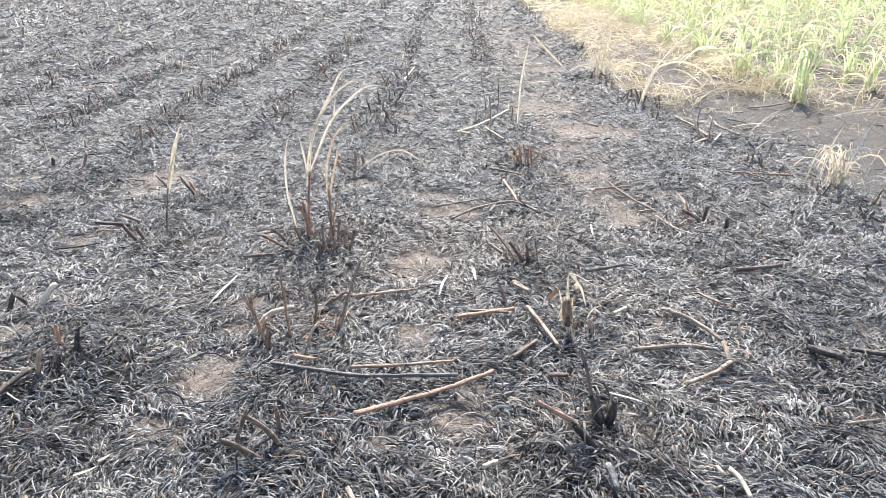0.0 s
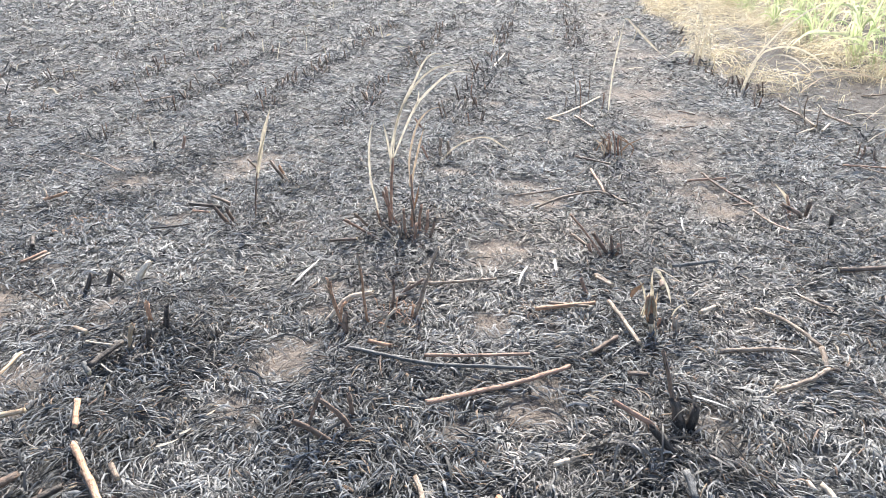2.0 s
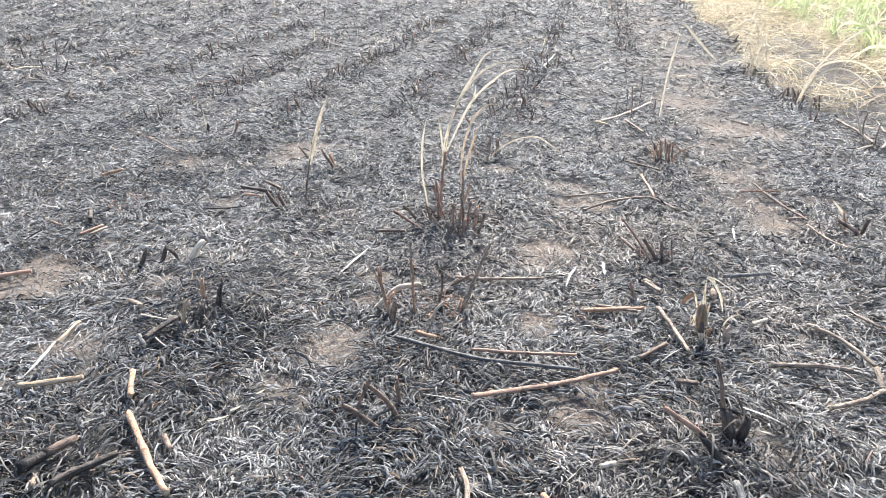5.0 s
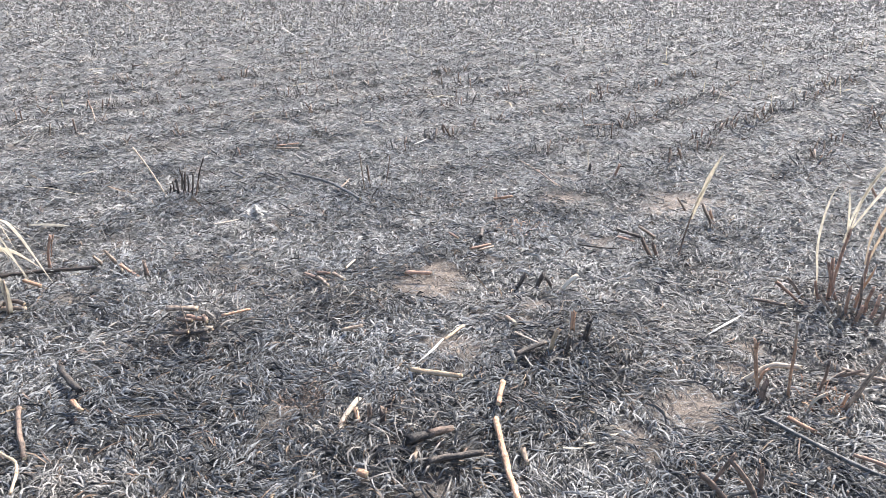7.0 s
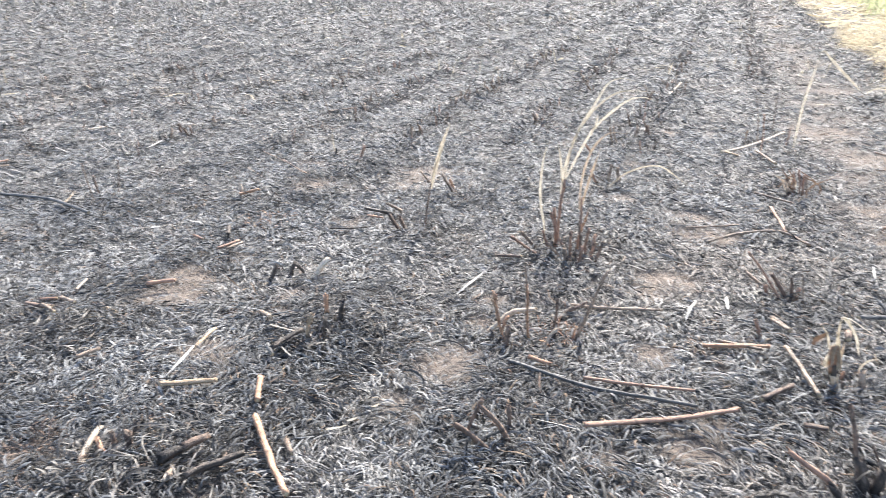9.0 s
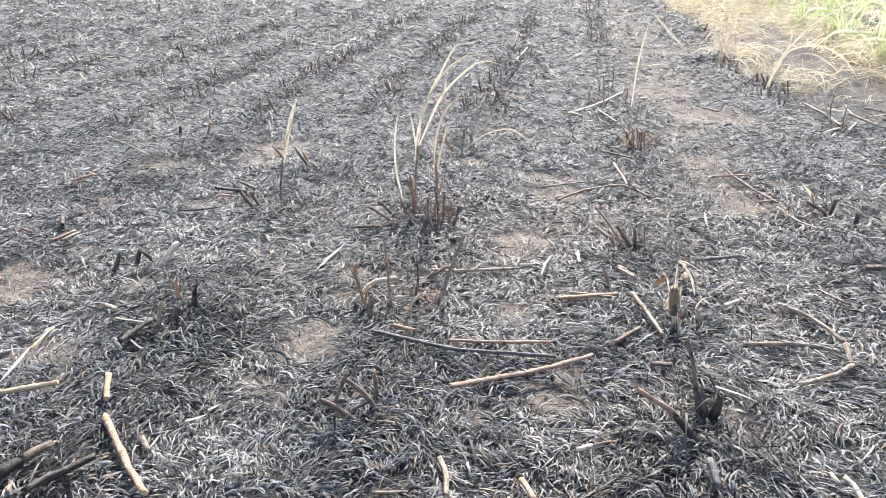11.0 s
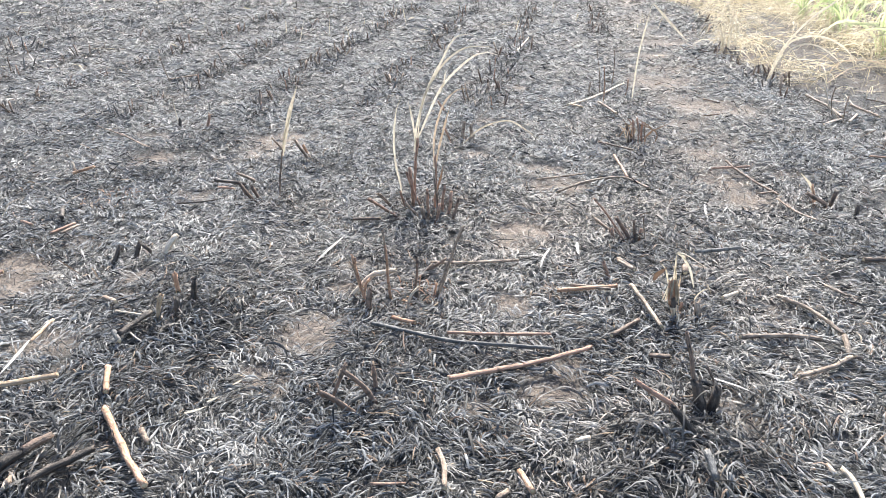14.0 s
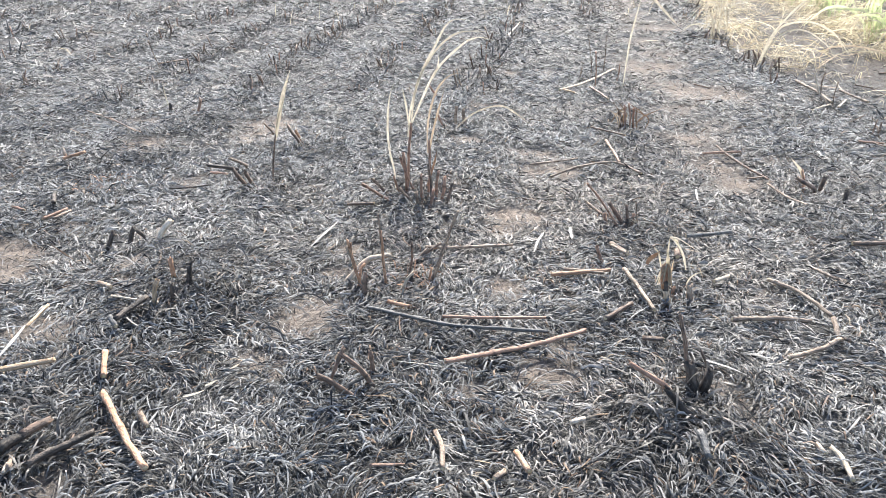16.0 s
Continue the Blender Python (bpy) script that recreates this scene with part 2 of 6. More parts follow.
def burnt(x, y):
    """1 inside the burnt field, 0 outside."""
    wob = 1.1 * np.sin(x * 0.21) + 0.7 * np.sin(y * 0.33 + 1)
    inside = np.minimum(x + 46.2 + 0.07 * np.clip(y - 8, 0, 40) + 0.5 * wob, (54 + 0.4 * wob) + 0.75 * np.minimum(0, x + 24) * (x > -60) - y)
    inside = np.minimum(inside, y + 45)
    return np.clip(inside / 1.5 + 0.5, 0, 1) * np.clip((burnt_edge(along(x, y)) - across(x, y)) / 0.25 + 0.5, 0, 1)


MOUNDS = ((-1.33, 2.05, 0.22, 0.06), (-2.45, 1.45, 0.20, 0.05), (-2.62, 0.85, 0.20, 0.05), (0.50, 1.72, 0.16, 0.04), (-0.80, 3.32, 0.25, 0.03), (-1.45, 0.95, 0.18, 0.03))


def land(x, y):
    """Height of the ground."""
    d = np.hypot(x - STAND[0], y - STAND[1])
    near = np.clip(1.6 - d / 22.0, 0, 1)
    q = across(x, y)
    z = 0.012 * waves(x, y, 3, 1.6) + 0.014 * near * np.cos(2 * math.pi * (q - ROW_0) / ROW)
    fine = 0.02 * waves(x, y, 9, 0.22, 2)
    beyond = np.clip((q - burnt_edge(along(x, y))) / 0.5, 0, 1) * np.clip(1.4 - d / 40, 0, 1)
    z = z + beyond * (0.05 * waves(x, y, 8, 0.9) + fine + 0.03)
    for mx, my, r, h in MOUNDS:
        z = z + h * np.exp(-((x - mx) ** 2 + (y - my) ** 2) / r ** 2)
    return z * np.clip(d / 0.4, 0, 1)


SOIL = (
    (-0.87, 1.95, 0.09),
    (-0.33, 2.99, 0.09),
    (-0.19, 2.43, 0.09),
    (0.09, 1.89, 0.09),
    (0.11, 2.06, 0.06),
    (-0.30, 3.17, 0.14),
    (-0.19, 3.86, 0.15),
    (-0.35, 4.13, 0.10),
    (0.62, 5.95, 0.27),
    (0.29, 6.85, 0.31),
    (0.87, 5.82, 0.17),
    (0.58, 4.71, 0.15),
    (0.68, 4.18, 0.16),
    (0.82, 3.93, 0.15),
    (0.36, 8.91, 0.26),
    (-2.25, 4.30, 0.22),
    (-2.27, 4.03, 0.12),
    (-0.97, 6.22, 0.09),
    (-2.44, 2.17, 0.11),
    (-2.31, 2.00, 0.13),
    (-2.42, 1.90, 0.08),
    (-1.79, 1.66, 0.10),
    (-0.91, 2.08, 0.10),
    (-2.83, 3.68, 0.14),
    (-1.72, 2.02, 0.06),
    (-0.95, 2.61, 0.06),
    (-0.92, 2.37, 0.06),
    (-0.85, 4.24, 0.09),
    (-0.94, 5.06, 0.09),
    (-1.82, 2.21, 0.07),
    (-3.26, 4.21, 0.11),
    (2.35, 6.18, 0.23),
    (-1.73, 0.91, 0.04),
    (-1.89, 0.86, 0.05),
)


def bareness(x, y):
    """Where the litter is worn off and brown soil shows."""
    out = 0.0 * x
    frayed = 0.35 * waves(x, y, 21, 0.28)
    for px, py, r in SOIL:
        d = np.hypot((x - px) / (1.15 * r), (y - py) / (0.95 * r)) + frayed
        out = np.maximum(out, np.clip(1.5 - d, 0, 1))
    lane = np.exp(-((across(x, y) - 1.28) / 0.30) ** 2) * np.clip((along(x, y) - 3.6) / 1.2, 0, 1) * np.clip(2 - along(x, y) / 14, 0, 1)
    out = np.maximum(out, lane * np.clip(0.48 + 0.7 * waves(x, y, 5, 0.6), 0, 0.8))
    loose = np.clip((waves(x, y, 13, 0.75, 4) - 0.72) * 4, 0, 0.7)
    out = np.maximum(out, loose)
    right = np.clip((across(x, y) - burnt_edge(along(x, y))) / 0.25 + 0.5, 0, 1)
    strewn = np.clip((6.9 - along(x, y)) / 0.8, 0, 1) * np.clip((burnt_edge(along(x, y)) + 0.75 - across(x, y)) / 0.4, 0, 1)
    return np.maximum(out, right * np.clip(0.8 + 0.5 * waves(x, y, 6, 0.5), 0.3, 1) * (1 - 0.7 * strewn))


ASH_BEDS = ((-1.98, 2.89, 0.33), (-1.31, 2.34, 0.15), (-2.51, 2.68, 0.18), (-1.79, 4.87, 0.35), (-0.74, 4.95, 0.29), (-0.16, 3.06, 0.11), (0.95, 2.43, 0.18), (-0.91, 1.50, 0.15), (0.48, 1.71, 0.13), (-1.82, 4.14, 0.23), (-4.32, 4.28, 0.28), (0.08, 2.41, 0.13), (-2.13, 0.20, 0.19), (-3.54, 1.75, 0.27), (-1.66, 2.83, 0.24), (-5.28, 4.54, 0.52), (-3.61, 4.65, 0.39), (-3.98, 0.97, 0.20), (-2.29, 1.21, 0.15))
CHAR_BEDS = ((-1.56, 2.28, 0.18), (-0.50, 2.05, 0.17), (-0.49, 1.47, 0.10), (-3.03, 3.72, 0.19), (0.51, 1.91, 0.11), (1.22, 3.29, 0.15), (-0.89, 3.33, 0.18), (-1.42, 1.80, 0.22), (-0.75, 1.57, 0.11), (-1.71, 3.12, 0.19), (-0.06, 1.57, 0.08), (0.28, 2.11, 0.10), (-2.50, 0.69, 0.21), (-4.48, 1.71, 0.27), (-2.51, 1.67, 0.23), (-1.91, 1.02, 0.17), (-1.24, 1.06, 0.22), (-2.90, 2.95, 0.29), (-3.84, 2.64, 0.24), (-1.53, 0.65, 0.18), (-1.81, 0.56, 0.19), (-4.25, 4.24, 0.30))


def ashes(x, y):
    """How much pale ash lies there: beds of it, less along the rows, little where the char is thick. Raised farther off
    and ahead to the right, so that haze is painted into the colour.
    """
    # the distance terms add painted haze brightening to the ash
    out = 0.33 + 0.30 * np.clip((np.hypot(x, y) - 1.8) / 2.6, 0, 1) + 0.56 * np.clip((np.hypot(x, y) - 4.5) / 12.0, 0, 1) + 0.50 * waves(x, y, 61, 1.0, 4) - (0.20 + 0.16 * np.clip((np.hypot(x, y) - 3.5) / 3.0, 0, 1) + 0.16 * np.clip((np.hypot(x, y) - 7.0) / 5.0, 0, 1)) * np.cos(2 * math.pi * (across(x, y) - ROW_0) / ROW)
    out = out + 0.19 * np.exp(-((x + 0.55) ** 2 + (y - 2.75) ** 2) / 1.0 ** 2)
    # more painted haze, ahead and to the right
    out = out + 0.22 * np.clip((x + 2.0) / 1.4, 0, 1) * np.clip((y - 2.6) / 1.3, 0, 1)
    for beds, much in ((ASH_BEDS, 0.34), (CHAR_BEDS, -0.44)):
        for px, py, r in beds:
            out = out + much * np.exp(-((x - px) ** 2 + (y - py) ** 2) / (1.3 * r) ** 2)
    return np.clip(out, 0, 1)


def dusts(x, y):
    """Where brown soil dust lies among the ash: most of it between the rows ahead, little out to the west."""
    q = across(x, y)
    middle = np.exp(-((x + 0.1) ** 2 + (y - 2.7) ** 2) / 1.5 ** 2) + 0.8 * np.exp(-((q - 1.15) / 0.55) ** 2) * np.clip((y - 2.5) / 1.5, 0, 1)
    return np.clip(0.22 + 0.28 * waves(x, y, 77, 1.5, 3) + 0.35 * np.clip(middle, 0, 1) + 0.24 * np.clip((np.hypot(x, y) - 4.5) / 5, 0, 1), 0, 1)


def heap(x, y):
    return max(math.exp(-((x - mx) ** 2 + (y - my) ** 2) / r ** 2) for mx, my, r, h in MOUNDS)


def store(me, name, value):
    me.attributes.new(name, "FLOAT", "POINT").data.foreach_set("value", np.asarray(value).ravel().astype(np.float32))


# ---- mesh helpers ----
def mesh_from(name, verts, quads, mat, smooth=True):
    """A mesh from arrays of corners and quads."""
    verts, quads = np.asarray(verts, dtype=np.float32), np.asarray(quads, dtype=np.int32)
    me = bpy.data.meshes.new(name)
    me.vertices.add(len(verts))
    me.vertices.foreach_set("co", verts.ravel())
    me.loops.add(quads.size)
    me.loops.foreach_set("vertex_index", quads.ravel())
    me.polygons.add(len(quads))
    me.polygons.foreach_set("loop_start", np.arange(0, quads.size, 4, dtype=np.int32))
    me.polygons.foreach_set("use_smooth", np.full(len(quads), smooth))
    me.update(calc_edges=True)
    me.validate()
    me.materials.append(mat)
    return me


def part(name, me, parent, label=""):
    ob = new(name, me)
    ob.parent = parent
    return tagged(ob, label)


def curve(points, step):
    """Places along a smooth curve through the points, and how far along each one lies."""
    p = np.array(points, dtype=float)
    ext = np.vstack([2 * p[0] - p[1], p, 2 * p[-1] - p[-2]])
    out = []
    for i in range(len(p) - 1):
        a, b, c, d = ext[i:i + 4]
        n = max(2, int(np.linalg.norm(c - b) / step))
        for u in np.arange(n) / n:
            out.append(0.5 * (2 * b + (c - a) * u + (2 * a - 5 * b + 4 * c - d) * u * u + (3 * b - a - 3 * c + d) * u ** 3))
    out.append(p[-1])
    out = np.array(out)
    return out, np.concatenate([[0], np.cumsum(np.linalg.norm(np.diff(out, axis=0), axis=1))])


def frames_along(c, facing=(0.15, 0.98)):
    tan = np.gradient(c, axis=0)
    tan /= np.linalg.norm(tan, axis=1)[:, None] + 1e-9
    ref = np.where(np.abs(tan[:, 2:3]) > 0.85, np.array([[1.0, 0, 0]]), np.array([[0, 0, 1.0]]))
    if np.abs(tan[:, 2]).max() > 0.7:
        ref = np.tile(np.array([[facing[0], facing[1], 0.0]]), (len(c), 1))
    side = np.cross(tan, ref)
    side /= np.linalg.norm(side, axis=1)[:, None] + 1e-9
    return tan, side, np.cross(side, tan)


def stalk_mesh(name, points, r, mat, sides=8, step=0.014, rag=0.7, flat=0.9):
    """A piece of cane: jointed, slightly oval and crooked, with ragged ends."""
    rng = np.random.RandomState(abs(int(sum(sum(p) for p in points) * 7919)) % 100000)
    c, s = curve(points, step)
    tan, side, up = frames_along(c)
    joint = rng.uniform(0.075, 0.125)
    bulge = 1 + 0.16 * np.exp(-(((s + rng.uniform(0, joint)) % joint - joint / 2) / 0.006) ** 2)
    rad = r * bulge * (1 + 0.05 * np.sin(s * 31 + rng.uniform(0, 6))) * (1.04 - 0.12 * s / s[-1])
    wob = 0.22 * r * np.sin(s * 17 + rng.uniform(0, 6)) + 0.12 * r * np.sin(s * 53 + rng.uniform(0, 6))
    c = c + side * wob[:, None]
    ang = np.linspace(0, 2 * math.pi, sides, endpoint=False)
    ring = np.cos(ang)[None, :, None] * side[:, None, :] + flat * np.sin(ang)[None, :, None] * up[:, None, :]
    v = c[:, None, :] + rad[:, None, None] * ring * (1 + 0.09 * rng.randn(1, sides, 1)) * (1 + 0.075 * rng.randn(len(c), sides, 1))
    for end, sign in ((0, -1), (-1, 1)):
        v[end] += sign * tan[end] * (r * rag * rng.rand(sides) ** 1.5)[:, None]
    n = len(c)
    verts = v.reshape(-1, 3).tolist()
    quads = [(i * sides + j, i * sides + (j + 1) % sides, (i + 1) * sides + (j + 1) % sides, (i + 1) * sides + j) for i in range(n - 1) for j in range(sides)]
    for end, sign in ((0, -1), (n - 1, 1)):
        inner = len(verts)
        for j in range(sides):
            verts.append(list(c[end] + 0.55 * (v[end, j] - c[end]) - sign * tan[end] * r * 0.25))
        for j in range(sides):
            k = (j + 1) % sides
            q = (end * sides + j, inner + j, inner + k, end * sides + k)
            quads.append(q if sign < 0 else q[::-1])
        for j in range(0, sides - 2, 2):
            q = (inner, inner + j + 1, inner + j + 2, inner + (j + 3) % sides)
            if len(set(q)) == 4:
                quads.append(q if sign > 0 else q[::-1])
    me = mesh_from(name, verts, quads, mat)
    ends = [0] * sides + [n - 1] * sides
    store(me, "along", np.concatenate([np.repeat(s, sides), s[ends]]))
    store(me, "round", np.concatenate([np.tile(np.sin(ang), n), np.tile(np.sin(ang), 2)]))
    store(me, "joint", np.concatenate([np.repeat(bulge - 1, sides), np.full(2 * sides, 0.16)]))
    return me, c, tan


def cut_end(c, tan, at, r, parent, label="pale pith of the cut end"):
    """The pith that shows at a cut end: a domed, uneven plug."""
    sign = 1 if at == -1 else -1
    n = tan[at] * sign
    a = np.cross(n, (0.3, 0.5, 0.81))
    a /= np.linalg.norm(a)
    b = np.cross(n, a)
    ang = np.linspace(0, 2 * math.pi, 8, endpoint=False)
    verts = []
    for k, lift in ((0.86, 0.05), (0.5, 0.35)):
        for j, w in enumerate(ang):
            verts.append(c[at] + r * k * (a * math.cos(w) + b * math.sin(w)) + n * r * lift * (1 + 0.3 * math.sin(3 * w)))
    quads = [(j, (j + 1) % 8, 8 + (j + 1) % 8, 8 + j) for j in range(8)] + [(8, 9, 10, 11), (8, 11, 12, 15), (12, 13, 14, 15)]
    return part("cut_end", mesh_from("cut_end", np.array(verts), quads, PITH), parent, label)


def blade_mesh(name, points, width, mat, step=0.02, facing=(0.15, 0.98)):
    """A cane leaf: folded along its midrib, tapering to the tip."""
    rng = np.random.RandomState(abs(int(sum(sum(p) for p in points) * 5309)) % 100000)
    c, s = curve(points, step)
    tan, side, up = frames_along(c, facing)
    u = s / s[-1]
    w = width / 2 * np.minimum(1, 0.55 + 1.6 * u) * np.clip((1 - u) * 3.4, 0.10, 1) * (1 + 0.08 * np.sin(s * 60))
    roll = rng.uniform(-0.4, 0.4) + rng.uniform(-0.6, 0.6) * u
    d = side * np.cos(roll)[:, None] + up * np.sin(roll)[:, None]
    e = np.cross(tan, d)
    left, right = c + d * w[:, None] + e * (0.35 * w)[:, None], c - d * w[:, None] + e * (0.35 * w)[:, None]
    n = len(c)
    verts = np.stack([left, c, right], axis=1).reshape(-1, 3)
    quads = [(i * 3 + j, i * 3 + j + 1, i * 3 + j + 4, i * 3 + j + 3) for i in range(n - 1) for j in (0, 1)]
    return mesh_from(name, verts, quads, mat)


def strips(x, y, z, turn, length, width, bend, hump, pitch, roll, twist, segs, fold=0.0):
    """Arrays of many curled leaf strips; with a fold they are rolled up along the middle."""
    n = len(x)
    u = np.linspace(0, 1, segs + 1)[None, :]
    a = turn[:, None] + bend[:, None] * (u - 0.5)
    step = length[:, None] / segs
    cx = np.concatenate([np.zeros((n, 1)), np.cumsum(np.cos((a[:, 1:] + a[:, :-1]) / 2) * step, axis=1)], axis=1)
    cy = np.concatenate([np.zeros((n, 1)), np.cumsum(np.sin((a[:, 1:] + a[:, :-1]) / 2) * step, axis=1)], axis=1)
    cx, cy = cx - cx.mean(axis=1, keepdims=True) + x[:, None], cy - cy.mean(axis=1, keepdims=True) + y[:, None]
    cz = z[:, None] + hump[:, None] * 4 * u * (1 - u) + pitch[:, None] * length[:, None] * u
    w = width[:, None] / 2 * ((0.20 + 0.80 * np.sin(math.pi * (0.10 + 0.84 * u))) if segs > 1 else np.array([[1.0, 0.55]]))
    f = roll[:, None] + twist[:, None] * u
    dx, dy, dz = -np.sin(a) * np.cos(f) * w, np.cos(a) * np.cos(f) * w, np.sin(f) * w
    left, right = np.stack([cx + dx, cy + dy, cz + dz], -1), np.stack([cx - dx, cy - dy, cz - dz], -1)
    if fold:
        rib = np.stack([cx + np.sin(a) * np.sin(f) * w * fold, cy - np.cos(a) * np.sin(f) * w * fold, cz + np.cos(f) * w * fold], -1)
        verts = np.stack([left, rib, right], axis=2)
        k = 3 * (segs + 1)
        base = np.array([(3 * i + j, 3 * i + j + 1, 3 * i + j + 4, 3 * i + j + 3) for i in range(segs) for j in (0, 1)])
        quads = (np.arange(n) * k)[:, None, None] + base[None]
        return verts.reshape(-1, 3), quads.reshape(-1, 4)
    verts = np.stack([left, right], axis=2)
    k = 2 * (segs + 1)
    base = np.array([(2 * i, 2 * i + 1, 2 * i + 3, 2 * i + 2) for i in range(segs)])
    quads = (np.arange(n) * k)[:, None, None] + base[None]
    return verts.reshape(-1, 3), quads.reshape(-1, 4)


def joined(name, pieces, mat):
    verts, quads, start = [], [], 0
    for v, q in pieces:
        verts.append(v)
        quads.append(q + start)
        start += len(v)
    return new(name, mesh_from(name, np.concatenate(verts), np.concatenate(quads), mat))


def fan(rng, count, near, far, low, high):
    """Places spread evenly over a sector round the standing point; bearings in degrees from straight ahead, to the right positive."""
    r = np.sqrt(rng.uniform(near ** 2, far ** 2, count))
    a = np.radians(rng.uniform(low, high, count))
    return STAND[0] + r * np.sin(a), STAND[1] + r * np.cos(a)


# ---- ground: one sheet to the horizon ----
def build_ground():
    n = 310
    u = np.linspace(-1, 1, n)
    g = np.sinh(8.0 * u)
    x, y = np.meshgrid(-0.8 + g, 3.0 + g, indexing="ij")
    verts = np.stack([x, y, land(x, y)], -1).reshape(-1, 3)
    i = np.arange(n - 1)
    a = (i[:, None] * n + i[None, :])
    quads = np.stack([a, a + n, a + n + 1, a + 1], -1).reshape(-1, 4)
    me = mesh_from("ground", verts, quads, EARTH)
    b = burnt(x, y)
    right = across(x, y) > 2.0
    meadow = np.where(right & (np.hypot(x, y) < 60), 0.0, 1 - b)
    strip = np.clip((across(x, y) - burnt_edge(along(x, y))) / 0.3, 0, 1)
    # the ash weight also holds the haze painted into the colour
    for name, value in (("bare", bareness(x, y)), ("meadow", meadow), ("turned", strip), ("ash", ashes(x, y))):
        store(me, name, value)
    tagged(new("ground", me), "ash-grey burnt field soil with bare brown patches", "ground", kind="structure")


build_ground()


# ---- burnt leaf litter over the whole field ----
def combed(rng, count, inner, outer, low, high, length, bunch):
    """Places and ways of leaves that lie in combed bunches: each bunch shares its way, its bend and its layer."""
    groups = max(1, count // bunch)
    gx, gy = fan(rng, groups, inner, outer, low, high)
    way = 2.4 * waves(gx, gy, 31, 0.55, 2) + 1.3 * waves(gx, gy, 32, 2.6, 2) + rng.normal(0, 0.45, groups)
    bend, layer, tone, roll = rng.normal(0, 0.8, groups), rng.rand(groups), rng.rand(groups), rng.normal(0, 0.35, groups)
    k = np.repeat(np.arange(groups), bunch)
    n = len(k)
    a, b = rng.normal(0, 0.55 * length, n), rng.normal(0, 0.42 * length, n)
    x = gx[k] + a * np.cos(way[k]) - b * np.sin(way[k])
    y = gy[k] + a * np.sin(way[k]) + b * np.cos(way[k])
    loose = rng.rand(n) < 0.22
    turn = way[k] + rng.normal(0, 1, n) * np.where(loose, 1.2, 0.24) + math.pi * (rng.rand(n) < 0.5)
    return x, y, turn, bend[k] + rng.normal(0, 0.55, n), layer[k], tone[k], roll[k]


def build_litter():
    pieces, tones = [], []
    rng = np.random.RandomState(4)
    #       near  far   per m2  length  width   segs  bearings
    rings = ((1.1, 2.7, 8800, 0.047, 0.0046, 3, -98, 37), (2.7, 3.6, 6900, 0.047, 0.0049, 2, -95, 34), (3.6, 5.2, 5500, 0.045, 0.0053, 2, -94, 33), (5.2, 8.0, 4200, 0.045, 0.0064, 1, -93, 32),
             (8.0, 16.0, 1150, 0.062, 0.0104, 1, -92, 30), (16.0, 32.0, 200, 0.12, 0.022, 1, -91, 30), (32.0, 66.0, 42, 0.23, 0.045, 1, -90, 30),
             (0.25, 1.1, 1300, 0.075, 0.0075, 1, -98, 37), (0.25, 4.0, 1300, 0.075, 0.0075, 1, 33, 264), (4.0, 10.0, 260, 0.11, 0.014, 1, 31, 268), (10.0, 30.0, 25, 0.25, 0.035, 1, 30, 269))
    for near, far, dense, length, width, segs, low, high in rings:
        # neighbouring rings fade into one another
        inner, outer = near * 0.8, far * 1.2
        count = int(dense * math.pi * (outer ** 2 - inner ** 2) * (high - low) / 360)
        x, y, turn, bend, layer, tone, roll = combed(rng, count, inner, outer, low, high, length, 8 if far < 20 else 3)
        d = np.hypot(x - STAND[0], y - STAND[1])
        fade = np.clip((d / near - 0.8) / 0.4, 0, 1) * np.clip((1.2 - d / far) / 0.4, 0, 1)
        keep = rng.rand(len(x)) < fade * np.maximum(burnt(x, y), np.maximum(0.40 * burnt(x - 0.6, y), 0.20 * burnt(x - 2.2, y))) * (1 - 0.86 * np.clip(bareness(x, y) * 1.3, 0, 1))
        x, y, turn, bend, layer, tone, roll = (v[keep] for v in (x, y, turn, bend, layer, tone, roll))
        n = len(x)
        pile = np.clip(0.016 + 0.014 * waves(x, y, 41, 0.45), 0.003, 1)
        z = land(x, y) + 0.004 + pile * (1.25 * layer + 0.45 * rng.rand(n))
        verts, quads = strips(x, y, z, turn, length * rng.lognormal(0, 0.38, n), width * rng.lognormal(0, 0.34, n), 0.82 * bend, rng.gamma(1.6, 0.0048, n),
                              np.abs(rng.normal(0, 0.09 if far < 5 else 0.28, n)), roll + rng.normal(0, 0.38, n), rng.normal(0, 0.7, n), segs, 0.45 if 1 < far < 4 and segs > 1 else 0.0)
        pieces.append((verts, quads))
        # haze put into the far strips' colour: tones evened out and lifted
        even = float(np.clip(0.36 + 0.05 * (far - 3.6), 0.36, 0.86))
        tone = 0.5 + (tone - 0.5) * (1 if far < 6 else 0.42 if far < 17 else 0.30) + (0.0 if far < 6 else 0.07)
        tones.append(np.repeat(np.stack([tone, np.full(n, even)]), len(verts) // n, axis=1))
    ob = tagged(joined("burnt_leaf_litter", pieces, LITTER), "grey and black burnt cane leaf litter covering the field", "litter", kind="stuff")
    verts = np.concatenate([v for v, q in pieces])
    # ash beds plus the painted haze, strip by strip
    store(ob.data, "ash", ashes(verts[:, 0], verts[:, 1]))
    tones = np.concatenate(tones, axis=1)
    store(ob.data, "dust", dusts(verts[:, 0], verts[:, 1]))
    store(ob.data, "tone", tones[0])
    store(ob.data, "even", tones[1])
    # tangles of longer curled leaves heaped on the mounds
    pieces = []
    for mx, my, r, h in MOUNDS:
        n = int(7000 * r * r)
        x, y = rng.normal(mx, 0.75 * r, n), rng.normal(my, 0.75 * r, n)
